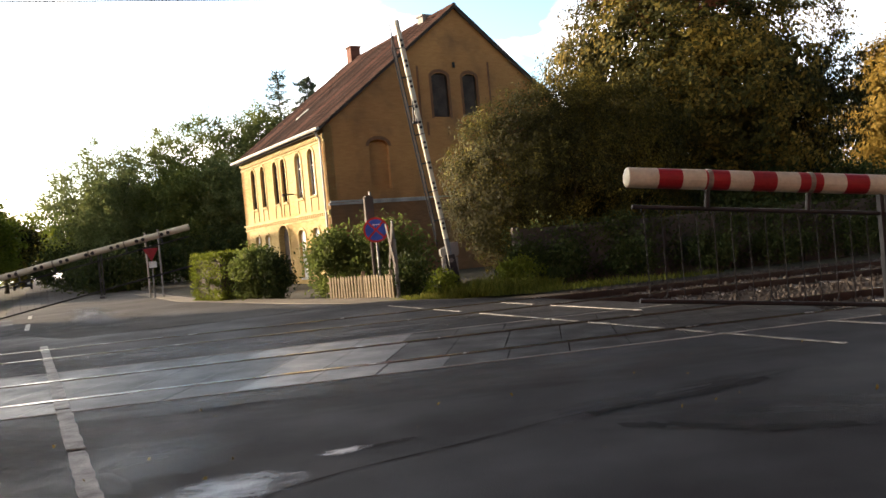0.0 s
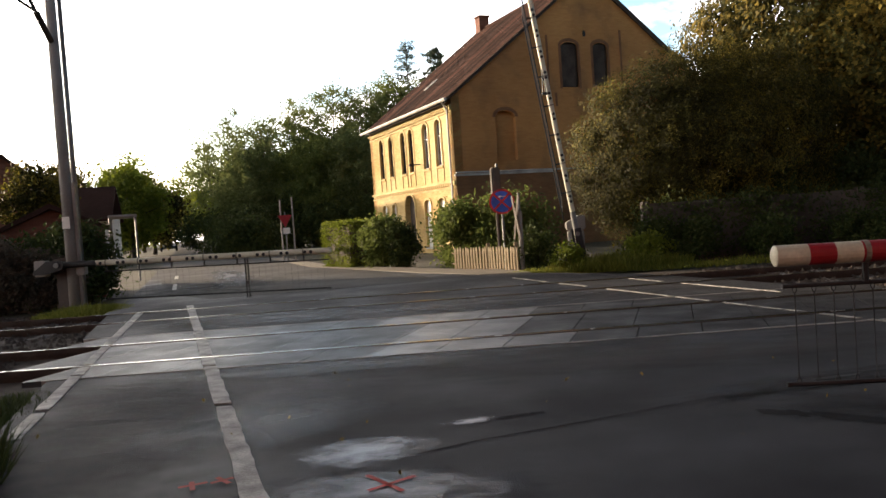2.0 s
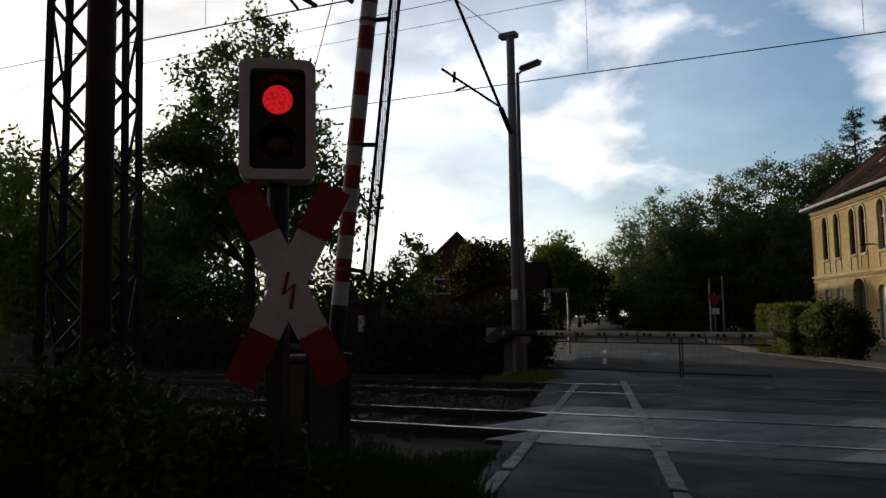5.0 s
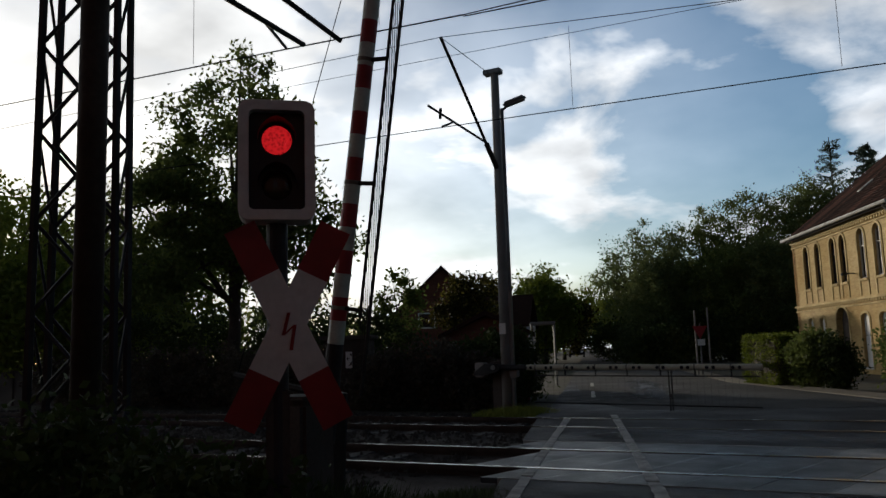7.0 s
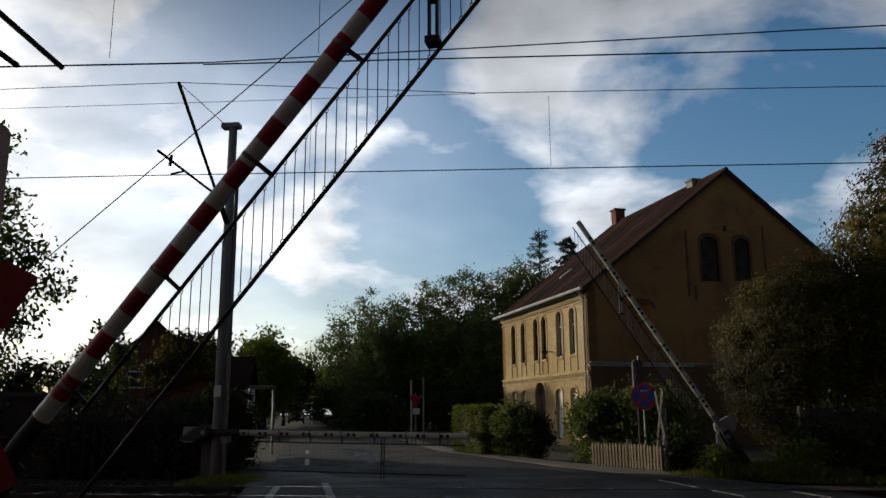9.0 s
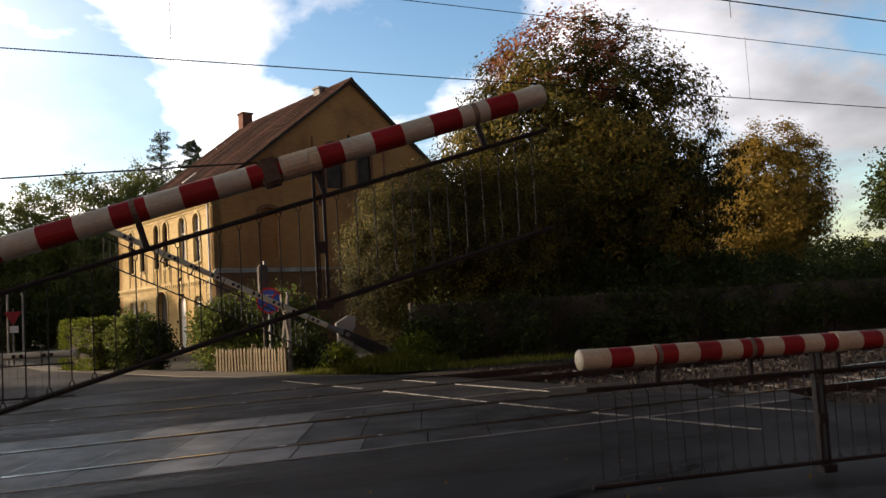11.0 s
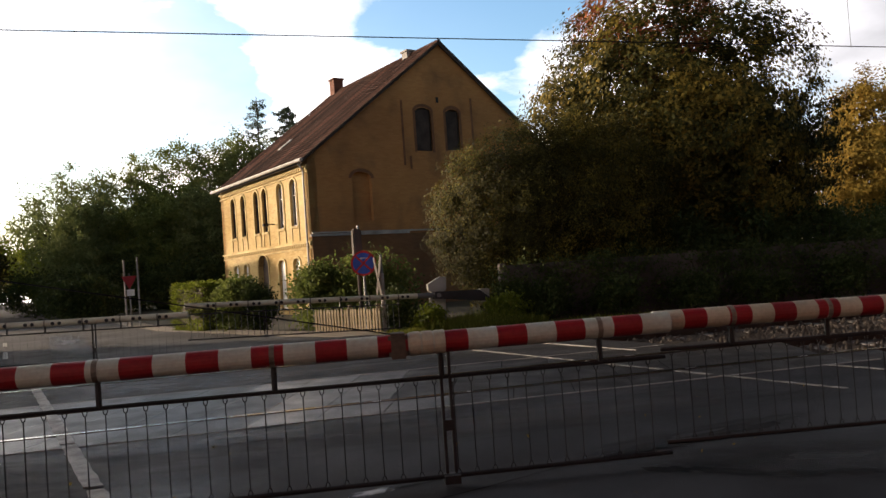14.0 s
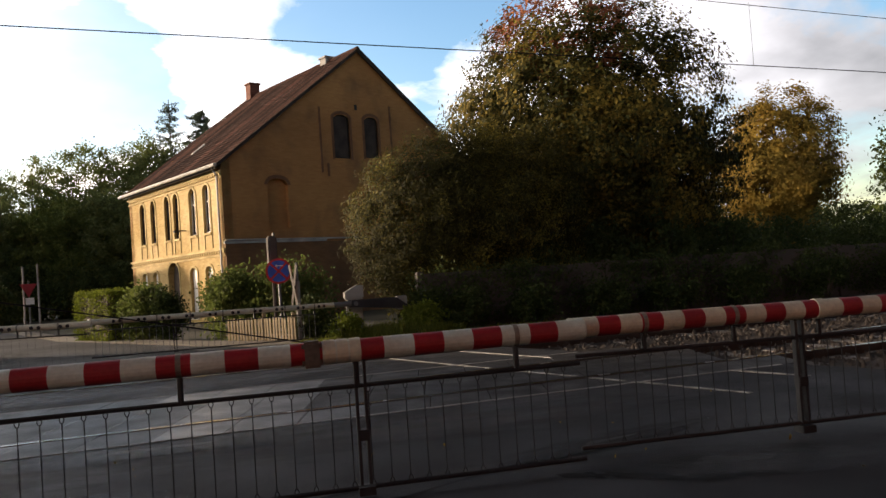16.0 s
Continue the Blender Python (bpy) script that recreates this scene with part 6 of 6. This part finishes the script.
# trees on the sunny side, dark against the light
tree("ash_tree", -13.3, 8.6, 5.6, 0.22, [(0, 0, 6.4, 2.6, 2.4, 3.3), (-1.3, -0.9, 4.6, 2.8, 2.4, 2.2), (1.0, 0.8, 4.2, 2.3, 2.0, 1.8)], 330, 36000, 0.15, L_GREEN, "tall loose-leaved tree beyond the tracks", 71, spread=0.24, limbs=22)
# the last two are added, mostly hidden, to shade the crossing
for x, y, r, h in ((-30, 13.0, 4.5, 9.6), (-36, 17.5, 5, 10.5), (-27, 20, 4, 8.5), (-44, 22, 5.5, 11), (-24, 10.2, 2.6, 5.0), (-36, 24.5, 4.5, 8.5), (-32, 20.5, 4, 8.0)):
    k += 1
    tree("backlit_tree", x, y, h * 0.45, 0.22, [(0, 0, h * 0.55, r, r, h * 0.45)], 150, 15000 if y > 20.2 else 7500, 0.26, L_LIME, "loose-leaved tree glowing against the low sun", 40 + k, spread=0.45, limbs=12, group="trees beyond the tracks")
for x, y, r, h in ((-5.9, 10.4, 0.8, 1.5), (-10.4, 10.8, 1.8, 2.4), (-13.6, 11.4, 1.9, 2.6), (-17, 11.2, 2.0, 2.6), (-6.2, 9.4, 1.2, 1.3), (-20.5, 11.5, 2.2, 2.7)):
    k += 1
    bush("hedge_shrub", x, y, [(0, 0, h * 0.5, r, r * 0.8, h * 0.55)], 70, 8000, 0.12, L_DARK, "dark unclipped shrub behind the wall", 40 + k, group="shrubs beyond the tracks")
for x, y, r, h in ((7.2, 8.8, 0.45, 0.9), (8.0, 8.5, 0.5, 0.8), (9.6, 8.4, 0.6, 0.9), (11.5, 8.4, 0.6, 0.8), (13.4, 8.5, 0.7, 0.9), (15.6, 8.4, 0.7, 0.9), (18, 8.4, 0.8, 1.0), (21, 8.4, 0.8, 1.0)):
    k += 1
    bush("weed_clump", x, y, [(0, 0, h * 0.45, r, 0.35, h * 0.55)], 30, 2600, 0.08, L_DARK, "dark bramble clump along the wall", 40 + k, spread=0.12, group="brambles along the wall")

# dark undergrowth behind the wall, below the trees
for x, y, r, h in ((10.6, 11.2, 1.5, 2.4), (12.6, 11.6, 1.7, 2.3), (15.0, 11.8, 1.8, 2.6), (17.6, 11.8, 1.8, 2.4), (20.2, 12.2, 1.9, 2.2), (23.2, 12.6, 2.0, 1.9), (26.4, 12.8, 2.0, 2.0), (29.8, 13, 2.2, 2.1), (33.4, 13.5, 2.4, 2.2), (16.0, 15.6, 2.6, 3.0), (20.5, 16.5, 2.6, 2.4), (12.0, 15.8, 2.4, 3.0), (33.5, 21.6, 2.8, 3.6), (36.8, 20.6, 3.0, 4.0), (41.0, 21.0, 3.2, 4.2), (30.0, 19.0, 2.4, 3.0)):
    k += 1
    bush("undergrowth", x, y, [(0, 0, h * 0.48, r, r * 0.7, h * 0.55)], 80, 9000, 0.12, L_DARK, "dark dense undergrowth behind the wall", 40 + k, group="undergrowth behind the wall")
h = thing("relay_hut", pose(-9.2, 8.2, 0, 0, 0, 20), "small dark relay hut beside the tracks", "hut")
part("body", box(B(), (-0.55, -0.4, -0.15), (0.55, 0.4, 1.55), 0.02), WOOD_DARK, h)
part("roof", box(B(), (-0.65, -0.5, 1.55), (0.65, 0.5, 1.64), 0.02), WALL_CONC, h)
part("notice", box(B(), (0.0, -0.415, 0.85), (0.16, -0.40, 1.25)), SIGN_WHITE, h)
# rank dark brush in front of the low wall
for x, y, r, h in ((-5.6, 8.1, 0.7, 1.05), (-6.7, 8.0, 0.9, 1.5), (-8.0, 7.7, 0.8, 1.25), (-10.3, 7.9, 1.0, 1.55), (-11.8, 7.7, 1.0, 1.35), (-13.4, 7.9, 1.1, 1.6), (-15.2, 7.8, 1.1, 1.4), (-17.2, 8.0, 1.2, 1.6), (-19.4, 8.0, 1.2, 1.5)):
    k += 1
    bush("brush_clump", x, y, [(0, 0, h * 0.46, r, 0.55, h * 0.54)], 60, 5200, 0.09, L_BRUSH, "dark tangled brush in front of the low wall", 40 + k, spread=0.14, group="brush along the tracks")
# unseen plain walls behind the camera, added to hold back the sky's light
for x0, x1, y, hh in ((-30, -5, -17, 11.5), (-5.0, 8, -19, 12.0), (8, 34, -16, 11.5)):
    tagged(part("light_blocker", box(B(), (x0, y - 0.4, -0.2), (x1, y, hh)), RBRICK), "unseen plain brick wall added to hold back skylight", "wall", kind="structure")

# low growth under the trees beside the road, and the woods far round about
for x, y, r, h in ((-14.2, 52, 2.2, 3.2), (-11.0, 51, 2.2, 3.0), (-8, 51, 2.4, 3.2), (-5, 50.5, 2.4, 3.2), (-2, 50, 2.4, 3.4), (1, 50, 2.4, 3.4), (-9.2, 40, 1.6, 2.2), (-7.4, 36, 1.5, 2.0)):
    k += 1
    bush("roadside_shrub", x, y, [(0, 0, h * 0.48, r, r * 0.8, h * 0.55)], 70, 6000, 0.2, L_DARK, "dark dense shrub under the roadside trees", 40 + k, spread=0.3, group="shrubs beside the road")
rng = np.random.default_rng(99)
ang = rng.uniform(-0.3, 3.45, 2600)
rad = rng.uniform(130, 240, 2600)
cen = np.stack([rad * np.cos(ang), rad * np.sin(ang), rng.uniform(0, 1, 2600) ** 0.8 * (7 + 3 * np.sin(ang * 9) + 2 * np.sin(ang * 23))], 1)
cen = cen[np.abs(cen[:, 0] + 0.30 * cen[:, 1] - 1.5) > 9]
tagged(new("distant_wood", leaf_cloud("distant_wood", cen, 1.3, 60000, 1.2, L_GREEN, 98)), "hazy green woods along the horizon", "woods", kind="stuff")
# ivy over the long wall
cen = np.stack([rng.uniform(7.0, 32, 420), np.full(420, 8.92), rng.uniform(0.0, 1.25, 420) ** 1.1], 1)
tagged(new("ivy", leaf_cloud("ivy", cen, 0.15, 30000, 0.08, L_DARK, 97)), "dark ivy hanging over the concrete wall", "ivy", kind="stuff")

grass_patch(6.3, 8.2, 1.5, 0.65, 5200, 0.38, 81, "tall sunlit grass at the barrier drive", blade=0.02)
bush("weed_clump", 6.9, 8.3, [(0, 0, 0.28, 0.45, 0.3, 0.32)], 30, 2600, 0.08, L_LIME, "bright sunlit weeds beside the barrier drive", 90, spread=0.1)
bush("weed_clump", 5.1, 8.15, [(0, 0, 0.2, 0.35, 0.25, 0.25)], 24, 1600, 0.07, L_LIME, "bright sunlit weeds at the fence", 91, spread=0.1)
grass_patch(4.6, 7.9, 0.9, 0.35, 1800, 0.18, 82, "short grass at the fence")
grass_patch(8.6, 7.4, 2.6, 0.5, 1800, 0.16, 83, "rough grass along the far track")
grass_patch(-3.9, 5.9, 0.8, 1.0, 4000, 0.22, 84, "green verge grass beside the road")
grass_patch(-1.35, -4.6, 1.35, 1.4, 14000, 0.5, 85, "dark rank grass round the crossing signal", L_DARK)
grass_patch(-1.05, -2.9, 0.42, 1.1, 3500, 0.2, 94, "low dark weeds along the road edge", L_DARK)
grass_patch(-4.2, -4.6, 2.6, 2.0, 16000, 0.55, 86, "dark rank grass beside the tracks", L_DARK)
grass_patch(8.6, -3.2, 0.7, 0.5, 2200, 0.35, 87, "tuft of bright weeds beside the track")
bush("weed_clump", -1.2, -5.2, [(0, 0, 0.3, 0.7, 0.6, 0.4)], 40, 3500, 0.07, L_DARK, "dark weeds at the foot of the signal", 88, spread=0.12)
bush("weed_clump", -2.5, -5.0, [(0, 0, 0.4, 0.9, 0.7, 0.5)], 40, 4500, 0.08, L_DARK, "dark weeds in front of the wooden pole", 89, spread=0.12)

motions()
